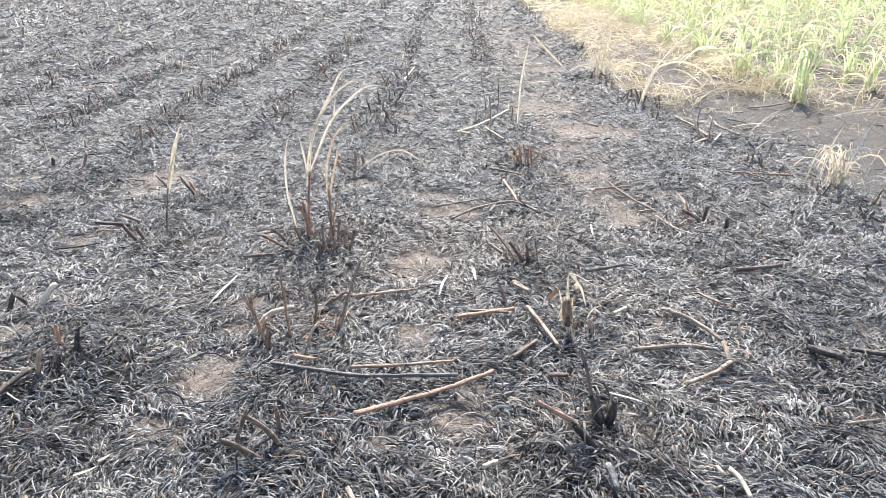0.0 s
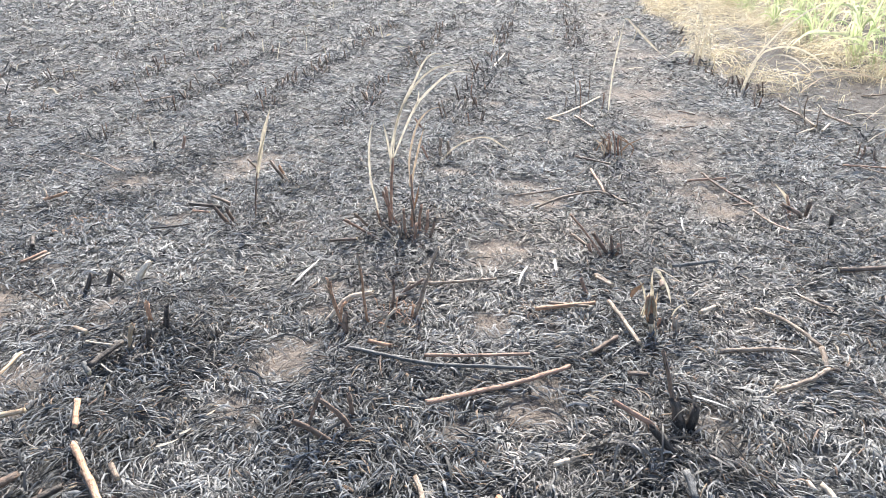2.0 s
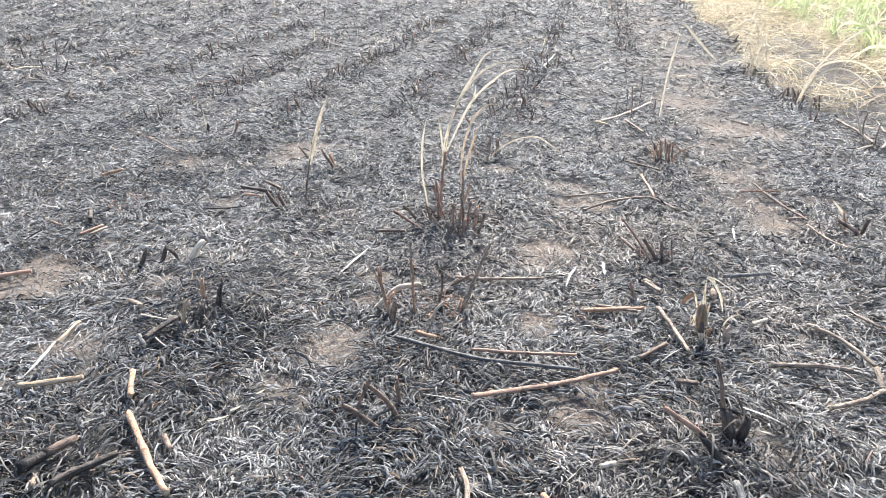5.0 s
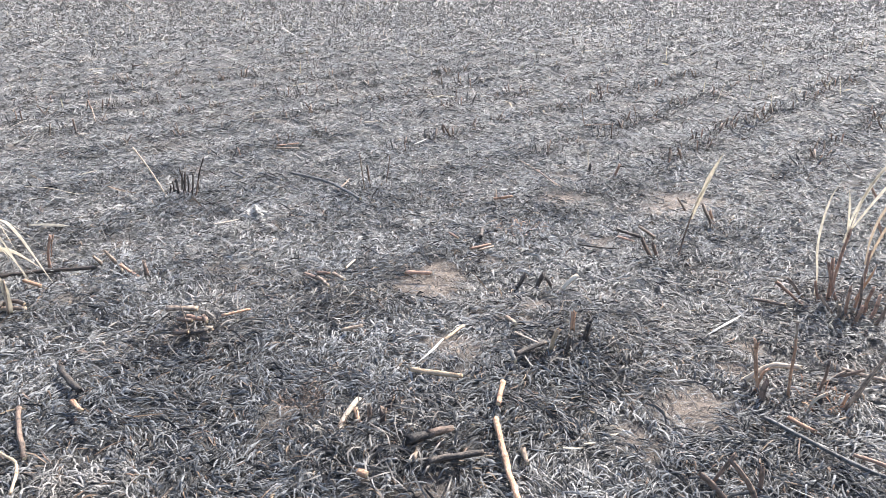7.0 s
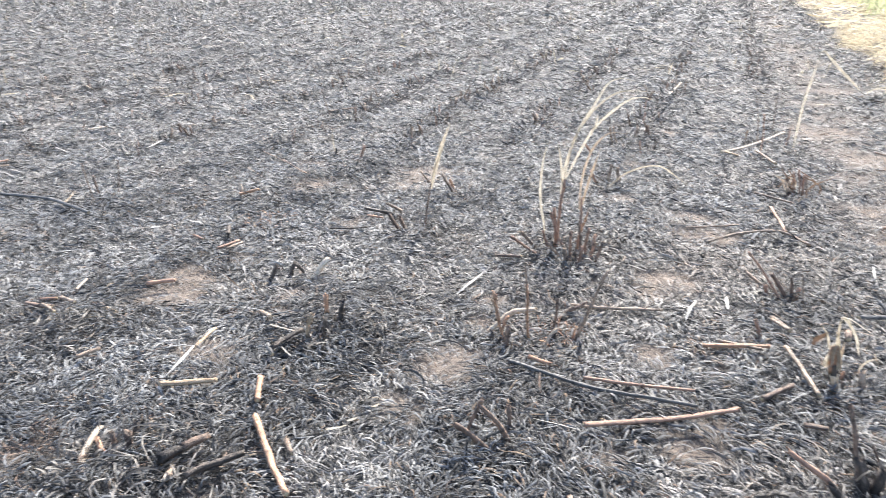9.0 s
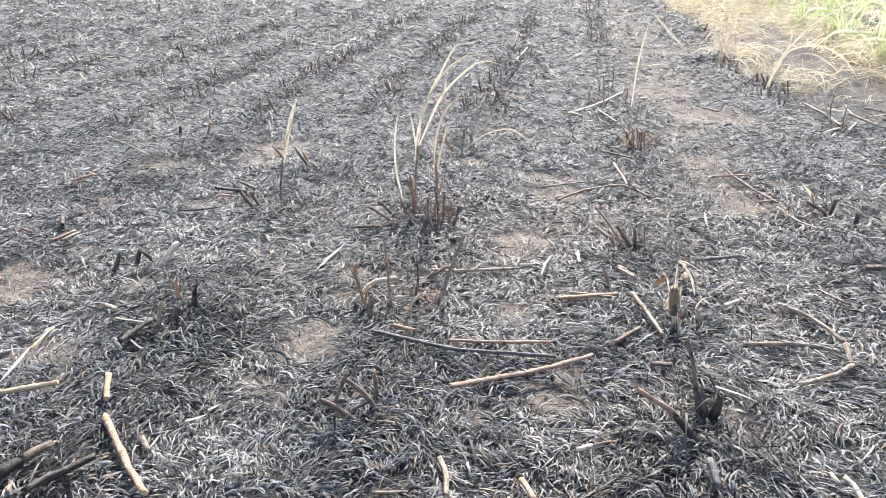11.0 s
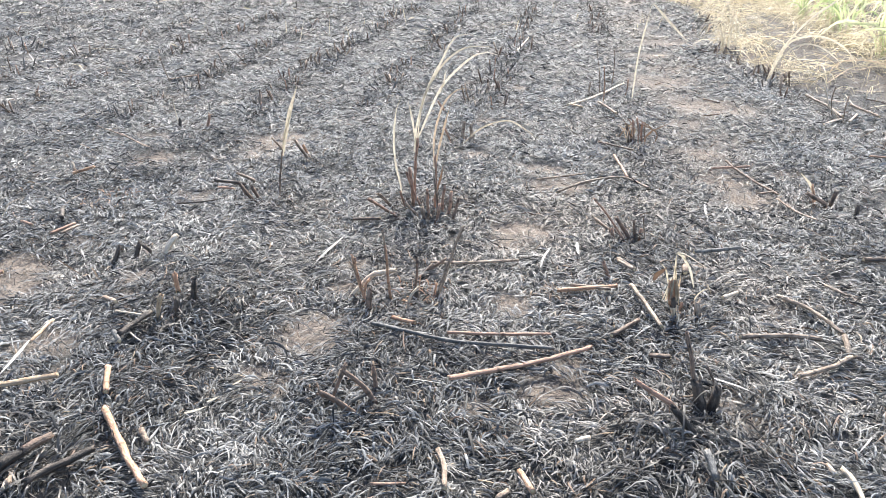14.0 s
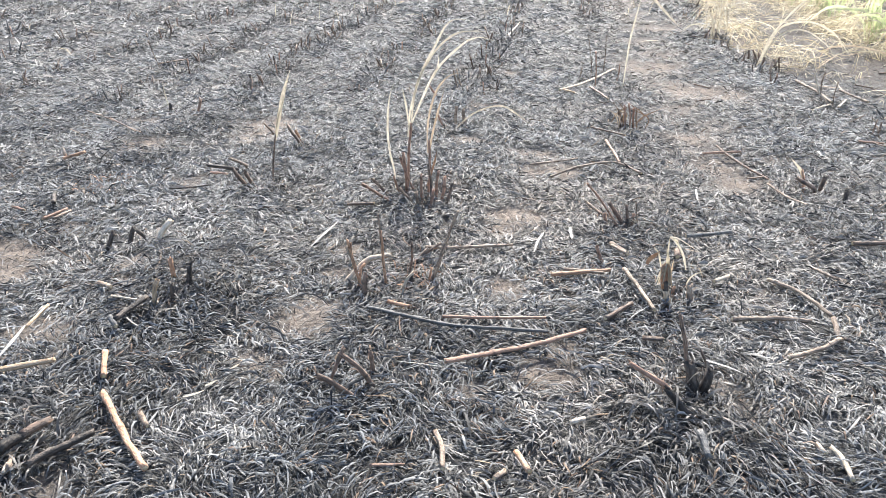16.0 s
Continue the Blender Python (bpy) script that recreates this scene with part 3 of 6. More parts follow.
        pieces.append(strips(x, y, land(x, y) + 0.02 * rng.rand(n), rng.uniform(0, 6.3, n), rng.uniform(0.08, 0.20, n), rng.uniform(0.004, 0.007, n), rng.normal(0, 1.3, n),
                             rng.gamma(2.0, 0.011, n), rng.normal(0, 0.12, n), rng.normal(0, 0.7, n), rng.normal(0, 1.2, n), 5))
    tagged(joined("burnt_leaf_tangle", pieces, BURNT), "black tangles of curled burnt leaves on low mounds", "leaf tangle", kind="stuff")


build_litter()


# ---- single stalks, leaves and stools ----
LOOK = {"orange": "scorched orange-tan cut cane stalk lying in ashes", "tan": "tan cut cane stalk lying in burnt litter", "pale": "pale peeled cane stalk lying in burnt litter",
        "yellow": "yellow cane stalk lying in burnt litter", "red": "dark red-brown cane stalk lying in litter", "grey": "ash-grey burnt cane stalk lying in litter",
        "dark": "dark scorched cane stalk lying in litter", "char": "charred black cane stalk lying in litter"}
LEAF_LOOK = {"dry": "pale dry cane leaf fallen on ashes", "brown": "brown dry cane leaf fallen on ashes", "yellow": "yellow dry cane leaf on burnt litter", "ash": "white ashen cane leaf on burnt litter"}


def lifted(p, by=0.0):
    return (p[0], p[1], p[2] + by + 0.03 * heap(p[0], p[1]) + float(land(np.float64(p[0]), np.float64(p[1]))))


def cane(kind, r, *points, label=""):
    pts = [lifted(p) for p in points]
    r = r * (0.62 if r > 0.0165 else 0.74)
    me, c, tan = stalk_mesh("cane_stalk", pts, r, STALK[kind])
    ob = tagged(new("cane_stalk", me), label or LOOK[kind], "cane stalk", "fallen cane stalks")
    if kind != "char" and r >= 0.0066:
        cut_end(c, tan, 0, r, ob)
        cut_end(c, tan, -1, r, ob)
    return ob


def fallen_leaf(kind, width, *points, label=""):
    me = blade_mesh("fallen_leaf", [lifted(p, 0.008) for p in points], width, BLADE[kind])
    return tagged(new("fallen_leaf", me), label or LEAF_LOOK[kind], "dry leaf", "fallen cane leaves")


def stool(label, x, y):
    ob = new("cane_stool")
    ob.location = lifted((x, y, 0))
    tagged(ob, label, "cane stool", "cane stools")
    collar(ob, x, y)
    return ob


def stub(parent, kind, r, *points):
    low = max(p[2] for p in points) - points[0][2] < 0.06
    if low:
        points = [(p[0], p[1], p[2] + 0.06) for p in points]
    p0, p1 = np.array(points[0]), np.array(points[1])
    d = (p1 - p0) / (np.linalg.norm(p1 - p0) + 1e-6)
    sunk = 0.01 if low or abs(d[2]) < 0.6 else 0.03
    pts = [tuple(p0 - sunk * d - np.array([0, 0, 0.004]))] + [tuple(p) for p in points]
    if len(points) == 2 and not low:
        pts.insert(2, tuple((p0 + p1) / 2 + np.array([0.03, -0.02, 0.0]) * np.linalg.norm(p1 - p0) * (1 if r * 1000 % 2 < 1 else -1)))
    r = r * (0.62 if r > 0.0165 else 0.82)
    me, c, tan = stalk_mesh("stub", pts, r, STALK[kind], rag=1.8, flat=0.72 + (r * 7000 % 10) / 40)
    ob = part("stub", me, parent)
    if kind in ("tan", "pale", "orange", "yellow") and r > 0.0080:
        cut_end(c, tan, -1, 0.8 * r, ob)
    return ob


def stem(parent, kind, r, *points):
    """A stub that stands where it grew, its foot in the litter, its tip torn."""
    p0, p1 = np.array(points[0]), np.array(points[1])
    foot = tuple(p0 - 0.02 * (p1 - p0) / (np.linalg.norm(p1 - p0) + 1e-6))
    me, c, tan = stalk_mesh("stub", [foot] + list(points), r, STALK[kind], step=0.01, rag=1.8, flat=0.82)
    return part("stub", me, parent)


def log(parent, kind, r, *points):
    """A stub broken over, lying against its stool."""
    me, c, tan = stalk_mesh("stub", points, r, STALK[kind], rag=1.2)
    ob = part("stub", me, parent)
    if kind != "char" and r > 0.0080:
        cut_end(c, tan, 0, 0.85 * r, ob)
        cut_end(c, tan, -1, 0.85 * r, ob)
    return ob


def dry_leaf(parent, kind, width, *points):
    away = Vector((parent.location.x - STAND[0], parent.location.y - STAND[1], 0)).normalized()
    return part("dry_leaf", blade_mesh("dry_leaf", points, width, BLADE[kind], facing=(away.x, away.y)), parent, {"dry": "pale dry leaf", "brown": "brown dry leaf", "rust": "rust-brown scorched leaf", "yellow": "yellow dry leaf"}[kind])


def tuft_mesh(name, rng, count, radius, height, mat, width=0.006, segs=3):
    """Burnt leaf bases and fibres that stand round the stubs."""
    a, r = rng.uniform(0, 2 * math.pi, count), radius * np.sqrt(rng.rand(count))
    x, y = r * np.cos(a), r * np.sin(a)
    turn = a + rng.normal(0, 0.9, count)
    length = height * rng.uniform(0.5, 1.5, count)
    v, q = strips(x, y, np.full(count, 0.002), turn, length * rng.uniform(0.3, 0.9, count), width * rng.uniform(0.6, 1.6, count), rng.normal(0, 0.8, count),
                  rng.uniform(0, 0.35, count) * length, rng.uniform(0.05, 1.1, count), rng.normal(0, 0.7, count), rng.normal(0, 0.8, count), segs)
    return mesh_from(name, v, q, mat)


COLLARS = [tuft_mesh("burnt_collar", np.random.RandomState(60 + k), 90, 0.13, 0.055, BURNT) for k in range(4)]


def collar(parent, x, y):
    part("burnt_collar", COLLARS[int(abs(x * 37 + y * 91)) % 4], parent, "black burnt leaf sheaths")["kind"] = "stuff"


s = stool('burnt cane stool with tall dry leaves over short charred stubs', -0.887, 3.248)
stub(s, 'red', 0.009, (0.000, 0.000, -0.000), (0.012, 0.004, 0.174), (0.030, 0.011, 0.362))
dry_leaf(s, 'dry', 0.011, (0.012, 0.003, 0.290), (0.020, 0.007, 0.353), (0.032, 0.012, 0.449), (0.088, 0.031, 0.623), (0.151, 0.054, 0.746), (0.203, 0.073, 0.844), (0.255, 0.092, 0.871), (0.327, 0.118, 0.859))
dry_leaf(s, 'dry', 0.009, (0.026, 0.009, 0.340), (0.060, 0.022, 0.554), (0.125, 0.045, 0.685), (0.183, 0.066, 0.757), (0.255, 0.092, 0.805), (0.339, 0.122, 0.813), (0.423, 0.152, 0.803))
dry_leaf(s, 'dry', 0.011, (0.018, 0.006, 0.330), (0.109, 0.039, 0.542), (0.162, 0.058, 0.639), (0.236, 0.085, 0.717), (0.308, 0.111, 0.772), (0.371, 0.133, 0.782), (0.424, 0.152, 0.765))
dry_leaf(s, 'brown', 0.010, (0.140, -0.066, 0.240), (0.129, -0.028, 0.350), (0.146, -0.022, 0.456), (0.183, -0.009, 0.559), (0.245, 0.014, 0.621), (0.319, 0.040, 0.620))
dry_leaf(s, 'brown', 0.010, (0.148, -0.068, 0.240), (0.168, -0.063, 0.349), (0.200, -0.053, 0.474), (0.225, -0.043, 0.564))
dry_leaf(s, 'dry', 0.010, (-0.058, -0.020, 0.010), (-0.061, -0.022, 0.106), (-0.081, -0.029, 0.232), (-0.084, -0.030, 0.355), (-0.069, -0.025, 0.498), (-0.041, -0.015, 0.579))
dry_leaf(s, 'dry', 0.009, (0.020, 0.008, 0.330), (0.015, 0.006, 0.390), (0.006, 0.002, 0.473), (-0.009, -0.003, 0.555))
dry_leaf(s, 'dry', 0.008, (0.140, 0.050, 0.590), (0.151, 0.054, 0.622), (0.164, 0.059, 0.662), (0.168, 0.060, 0.707))
dry_leaf(s, 'rust', 0.012, (0.130, -0.060, 0.060), (0.165, -0.060, 0.170), (0.190, -0.070, 0.260))
stub(s, 'red', 0.010, (0.010, -0.030, 0.000), (-0.006, -0.034, 0.210))
stub(s, 'tan', 0.008, (0.165, -0.100, 0.000), (0.150, -0.096, 0.190))
stub(s, 'red', 0.008, (0.137, -0.071, 0.010), (0.150, -0.067, 0.300))
stub(s, 'red', 0.009, (0.188, -0.089, 0.006), (0.199, -0.085, 0.148))
stub(s, 'red', 0.010, (0.216, -0.091, 0.004), (0.234, -0.085, 0.121))
stub(s, 'red', 0.009, (0.134, -0.140, -0.003), (0.125, -0.143, 0.145))
stub(s, 'tan', 0.011, (0.073, -0.139, -0.010), (0.016, -0.160, 0.070))
stub(s, 'red', 0.009, (0.056, -0.043, 0.006), (-0.006, -0.065, 0.196))
stub(s, 'red', 0.009, (-0.020, -0.053, -0.013), (-0.048, -0.064, 0.093))
stub(s, 'red', 0.011, (-0.050, -0.119, -0.031), (-0.180, -0.170, 0.077))
stub(s, 'tan', 0.010, (-0.101, -0.025, -0.032), (-0.174, -0.055, 0.065))
stub(s, 'tan', 0.010, (0.118, -0.203, -0.016), (0.116, -0.203, 0.076))
stub(s, 'red', 0.010, (0.185, -0.187, -0.009), (0.198, -0.183, 0.091))
stub(s, 'dark', 0.010, (0.249, -0.124, -0.004), (0.278, -0.116, 0.103))
s = stool('pair of short tan cane stubs in burnt litter', -0.958, 4.493)
stub(s, 'tan', 0.013, (0.000, 0.000, 0.000), (0.001, 0.000, 0.143))
stub(s, 'tan', 0.015, (0.063, 0.020, 0.003), (0.049, 0.016, 0.130))
stub(s, 'red', 0.010, (-0.094, 0.003, -0.007), (-0.130, -0.008, 0.094))
dry_leaf(s, 'dry', 0.010, (0.006, -0.077, 0.010), (0.107, -0.048, 0.110), (0.222, -0.016, 0.165), (0.323, 0.012, 0.173), (0.412, 0.037, 0.119), (0.518, 0.067, 0.034))
s = stool('short cane stubs behind the leaning dry leaves', -1.275, 5.680)
stub(s, 'tan', 0.011, (0.000, 0.000, 0.000), (-0.026, -0.007, 0.139))
stub(s, 'tan', 0.011, (0.041, -0.006, 0.004), (0.001, -0.017, 0.148))
stub(s, 'red', 0.012, (-0.060, -0.362, -0.008), (-0.118, -0.380, 0.094))
s = stool('broken cane stool with scorched orange and pale stubs', -0.756, 2.272)
stem(s, 'orange', 0.0062, (0.005, -0.018, 0.019), (-0.010, -0.025, 0.099), (-0.024, -0.031, 0.176), (-0.033, -0.035, 0.227))
stem(s, 'orange', 0.0050, (-0.004, -0.022, 0.063), (-0.022, -0.031, 0.143), (-0.022, -0.030, 0.216))
stem(s, 'tan', 0.0042, (-0.011, -0.025, 0.107), (-0.030, -0.034, 0.169), (-0.042, -0.040, 0.203))
stem(s, 'dark', 0.0115, (0.041, -0.071, 0.018), (0.042, -0.070, 0.055), (0.047, -0.067, 0.098))
stem(s, 'orange', 0.0064, (0.111, 0.004, 0.018), (0.102, 0.000, 0.110), (0.100, -0.001, 0.218), (0.097, -0.002, 0.268))
stem(s, 'tan', 0.0048, (0.097, -0.002, 0.235), (0.094, -0.003, 0.292), (0.091, -0.004, 0.334))
stem(s, 'pale', 0.0105, (-0.064, 0.006, 0.018), (-0.026, 0.024, 0.068), (0.018, 0.046, 0.107), (0.053, 0.062, 0.120), (0.101, 0.085, 0.125))
stem(s, 'dark', 0.0062, (0.168, 0.119, 0.018), (0.179, 0.123, 0.092), (0.182, 0.124, 0.165))
stem(s, 'pale', 0.0055, (0.193, -0.044, 0.019), (0.203, -0.040, 0.064), (0.216, -0.035, 0.096), (0.237, -0.027, 0.120))
stem(s, 'tan', 0.0080, (0.159, 0.250, 0.018), (0.181, 0.258, 0.048), (0.203, 0.265, 0.071))
stem(s, 'dark', 0.0075, (0.201, 0.265, 0.062), (0.225, 0.273, 0.077), (0.256, 0.284, 0.101))
stem(s, 'tan', 0.0088, (0.281, 0.076, 0.018), (0.312, 0.086, 0.121), (0.332, 0.093, 0.195))
stem(s, 'tan', 0.0058, (0.329, 0.092, 0.178), (0.352, 0.099, 0.255), (0.382, 0.109, 0.340))
stem(s, 'char', 0.0120, (0.202, 0.038, 0.019), (0.199, 0.037, 0.071))
stem(s, 'orange', 0.0060, (0.264, 0.092, 0.018), (0.274, 0.095, 0.079))
stem(s, 'orange', 0.0050, (0.000, -0.020, 0.037), (0.010, -0.016, 0.095), (0.024, -0.009, 0.116))
s = stool('low cane stool with bent charred stubs', -0.435, 1.615)
stem(s, 'dark', 0.0088, (-0.006, 0.004, 0.008), (-0.034, -0.009, 0.073), (-0.066, -0.022, 0.123), (-0.099, -0.037, 0.164))
stem(s, 'dark', 0.0060, (-0.098, -0.037, 0.162), (-0.119, -0.046, 0.113), (-0.139, -0.054, 0.055))
stem(s, 'dark', 0.0085, (-0.043, 0.074, 0.008), (-0.043, 0.074, 0.062), (-0.045, 0.073, 0.108))
stem(s, 'char', 0.0150, (0.012, -0.034, 0.008), (0.007, -0.036, 0.037))
stem(s, 'char', 0.0110, (-0.003, -0.039, 0.008), (-0.011, -0.042, 0.027))
stem(s, 'dark', 0.0108, (-0.046, -0.054, 0.012), (-0.091, -0.075, 0.061), (-0.121, -0.089, 0.093), (-0.148, -0.102, 0.116))
s = stool('scorched cane stool with yellow-orange stubs and curled leaves', 0.453, 2.422)
stem(s, 'yellow', 0.0140, (-0.001, 0.000, 0.003), (-0.008, 0.000, 0.066))
stem(s, 'char', 0.0130, (-0.007, 0.000, 0.060), (-0.010, 0.001, 0.096))
stem(s, 'orange', 0.0075, (-0.024, 0.001, 0.099), (-0.031, 0.002, 0.135), (-0.030, 0.002, 0.171))
stem(s, 'orange', 0.0070, (-0.009, 0.000, 0.101), (-0.010, 0.001, 0.139), (-0.017, 0.001, 0.175))
stem(s, 'red', 0.0050, (-0.016, 0.001, 0.097), (-0.021, 0.001, 0.149), (-0.022, 0.001, 0.180))
sheath = random.Random(51)
for k in range(22):
    fx, fy = sheath.uniform(-0.034, 0.030), sheath.uniform(-0.022, 0.022)
    dry_leaf(s, sheath.choice(('brown', 'brown', 'rust', 'yellow')), 0.0062, (-0.018 + 0.3 * fx, 0.3 * fy, sheath.uniform(0.150, 0.190)), (-0.018 + 0.7 * fx, 0.7 * fy, 0.130), (-0.020 + fx, fy, sheath.uniform(0.078, 0.105)))
dry_leaf(s, 'yellow', 0.0060, (-0.037, 0.002, 0.162), (-0.048, 0.002, 0.207), (-0.059, 0.003, 0.229), (-0.074, 0.004, 0.242))
dry_leaf(s, 'rust', 0.0170, (-0.090, 0.005, 0.166), (-0.082, 0.004, 0.192), (-0.062, 0.003, 0.213), (-0.048, 0.003, 0.229))
dry_leaf(s, 'yellow', 0.0080, (-0.019, 0.001, 0.165), (-0.018, 0.001, 0.213), (-0.020, 0.001, 0.260), (-0.019, 0.001, 0.292))
dry_leaf(s, 'dry', 0.0100, (-0.021, 0.001, 0.290), (-0.003, 0.000, 0.282), (0.020, -0.001, 0.255), (0.040, -0.002, 0.214), (0.054, -0.003, 0.159))
dry_leaf(s, 'dry', 0.0120, (-0.020, 0.001, 0.292), (0.002, -0.000, 0.294), (0.029, -0.002, 0.282), (0.065, -0.003, 0.261), (0.093, -0.005, 0.245))
dry_leaf(s, 'dry', 0.0070, (-0.018, 0.001, 0.294), (-0.001, 0.000, 0.286), (0.007, -0.000, 0.276), (0.013, -0.001, 0.258))
dry_leaf(s, 'yellow', 0.0060, (-0.010, 0.001, 0.175), (-0.018, 0.001, 0.221), (-0.031, 0.002, 0.238))
dry_leaf(s, 'brown', 0.0060, (-0.005, 0.000, 0.111), (0.001, -0.000, 0.145), (0.004, -0.000, 0.201))
stem(s, 'tan', 0.0125, (0.081, 0.040, 0.004), (0.079, 0.040, 0.040), (0.078, 0.041, 0.070))
stem(s, 'dark', 0.0100, (0.084, 0.037, 0.003), (0.093, 0.036, 0.014))
stem(s, 'red', 0.0075, (-0.267, 0.280, 0.003), (-0.284, 0.279, 0.042), (-0.298, 0.279, 0.083))
stem(s, 'tan', 0.0070, (-0.263, 0.272, 0.004), (-0.234, 0.273, 0.013))
stem(s, 'red', 0.0060, (0.021, 0.068, 0.004), (0.026, 0.068, 0.047))
dry_leaf(s, 'dry', 0.0060, (0.065, 0.041, 0.081), (0.076, 0.040, 0.112), (0.093, 0.039, 0.132), (0.119, 0.037, 0.145))
s = stool('charred cane stool with a tall black stub', 0.536, 1.817)
stub(s, 'dark', 0.008, (0.000, 0.000, 0.000), (-0.041, 0.004, 0.144), (-0.071, 0.008, 0.255))
stub(s, 'red', 0.011, (-0.068, -0.043, 0.012), (-0.091, -0.041, 0.040), (-0.198, -0.033, 0.095))
stub(s, 'dark', 0.006, (0.060, 0.161, -0.043), (0.020, 0.166, 0.049))
stub(s, 'dark', 0.011, (0.012, 0.010, -0.005), (-0.020, 0.014, 0.076))
stub(s, 'char', 0.013, (-0.019, -0.137, 0.019), (-0.081, -0.130, 0.089))
stub(s, 'char', 0.030, (0.002, -0.002, -0.005), (-0.006, 0.002, 0.050), (-0.024, 0.004, 0.095))
stub(s, 'char', 0.022, (0.030, 0.010, -0.005), (0.034, 0.010, 0.075))
s = stool('cane stool with thin reddish stubs', 0.239, 3.085)
stem(s, 'red', 0.0062, (-0.006, -0.013, -0.001), (-0.049, -0.014, 0.066), (-0.089, -0.015, 0.124), (-0.130, -0.016, 0.177), (-0.171, -0.018, 0.224))
stem(s, 'tan', 0.0090, (-0.089, 0.126, -0.001), (-0.134, 0.124, 0.036), (-0.182, 0.121, 0.071))
stem(s, 'dark', 0.0105, (0.013, 0.037, -0.001), (-0.026, 0.036, 0.058), (-0.065, 0.035, 0.111))
stem(s, 'dark', 0.0070, (0.025, 0.040, -0.001), (0.016, 0.040, 0.101))
stem(s, 'tan', 0.0032, (0.082, -0.007, -0.001), (0.068, -0.007, 0.069), (0.056, -0.007, 0.144))
stem(s, 'tan', 0.0060, (-0.041, 0.076, -0.001), (-0.071, 0.075, 0.035))
stem(s, 'red', 0.0080, (-0.074, 0.043, -0.001), (-0.083, 0.043, 0.047))
stem(s, 'red', 0.0070, (0.044, 0.047, -0.001), (0.050, 0.047, 0.063))
stem(s, 'char', 0.0090, (0.010, -0.019, -0.001), (0.019, -0.019, 0.029))
s = stool('charred stubs standing in grey litter', -2.029, 2.277)
stub(s, 'char', 0.016, (0.000, 0.000, -0.000), (0.035, 0.031, 0.093))
stub(s, 'char', 0.015, (0.086, 0.053, 0.010), (0.119, 0.080, 0.109))
stub(s, 'pale', 0.013, (0.184, 0.140, 0.023), (0.237, 0.181, 0.109))
stub(s, 'char', 0.012, (0.189, 0.104, 0.023), (0.147, 0.072, 0.105))
stem(s, 'pale', 0.0130, (0.224, 0.070, 0.040), (0.254, 0.093, 0.100), (0.286, 0.118, 0.145))
s = stool('burnt cane stool on a mound of tangled litter', -1.435, 1.849)
stub(s, 'yellow', 0.013, (0.000, 0.000, 0.000), (0.013, 0.000, 0.080), (0.027, 0.001, 0.112))
stub(s, 'orange', 0.014, (0.008, 0.123, 0.032), (0.009, 0.124, 0.078))
stub(s, 'char', 0.015, (0.064, 0.136, 0.042), (0.079, 0.146, 0.110))
stub(s, 'char', 0.012, (0.050, 0.046, 0.017), (0.055, 0.050, 0.080))
s = stool('pale cut stub beside scorched straw', -3.090, 3.235)
stub(s, 'pale', 0.014, (0.000, 0.000, 0.000), (0.001, 0.001, 0.102))
stub(s, 'orange', 0.010, (0.028, -0.029, 0.001), (0.109, 0.048, 0.020))
s = stool('cane stool with a pale peeled stub and a brown one', -1.573, 0.903)
log(s, 'pale', 0.0105, (0.004, -0.002, -0.008), (-0.036, 0.039, 0.007), (-0.056, 0.076, 0.022), (-0.073, 0.116, 0.029), (-0.092, 0.142, 0.023))
log(s, 'orange', 0.0085, (-0.044, 0.095, 0.022), (-0.009, 0.082, 0.007), (0.042, 0.070, -0.008))
stem(s, 'dark', 0.0110, (0.031, 0.107, -0.013), (0.031, 0.106, 0.057))
stem(s, 'dark', 0.0125, (0.082, 0.106, -0.013), (0.089, 0.116, 0.029), (0.092, 0.120, 0.072))
stem(s, 'orange', 0.0070, (0.080, 0.095, -0.013), (0.086, 0.103, 0.025))
stem(s, 'char', 0.0120, (0.022, 0.190, -0.021), (0.026, 0.194, 0.035))
s = stool('cane stool with thick blackened stumps', -1.306, 1.075)
log(s, 'char', 0.0140, (-0.027, -0.064, 0.048), (-0.019, -0.025, 0.048), (-0.010, 0.016, 0.048))
log(s, 'dark', 0.0135, (-0.012, 0.008, 0.048), (0.002, 0.048, 0.048), (0.014, 0.081, 0.048))
log(s, 'char', 0.0118, (0.079, -0.073, 0.028), (0.102, -0.017, 0.028), (0.128, 0.034, 0.028), (0.156, 0.085, 0.028))
log(s, 'tan', 0.0090, (0.029, -0.098, 0.018), (0.002, -0.052, 0.018), (-0.014, -0.022, 0.018))
log(s, 'pale', 0.0045, (0.032, -0.113, 0.023), (0.013, -0.081, 0.023))
log(s, 'char', 0.0110, (0.101, -0.007, 0.013), (0.123, 0.006, 0.013))
s = stool('broken stool of short tan stumps', -2.600, 0.860)
log(s, 'tan', 0.0120, (-0.152, -0.057, 0.039), (-0.113, -0.010, 0.039), (-0.061, 0.034, 0.039))
log(s, 'red', 0.0110, (-0.036, -0.017, 0.030), (0.013, -0.002, 0.032), (0.040, 0.015, 0.034))
log(s, 'dark', 0.0110, (0.060, -0.120, 0.022), (0.085, -0.100, 0.026), (0.100, -0.080, 0.030))
log(s, 'tan', 0.0100, (0.118, -0.010, 0.026), (0.140, 0.006, 0.030))
log(s, 'char', 0.0110, (0.190, -0.060, 0.026), (0.225, -0.040, 0.030))
log(s, 'orange', 0.0070, (0.072, 0.086, 0.039), (0.083, 0.142, 0.039), (0.096, 0.205, 0.039))
log(s, 'dark', 0.0110, (0.030, 0.020, 0.039), (0.084, 0.013, 0.039))
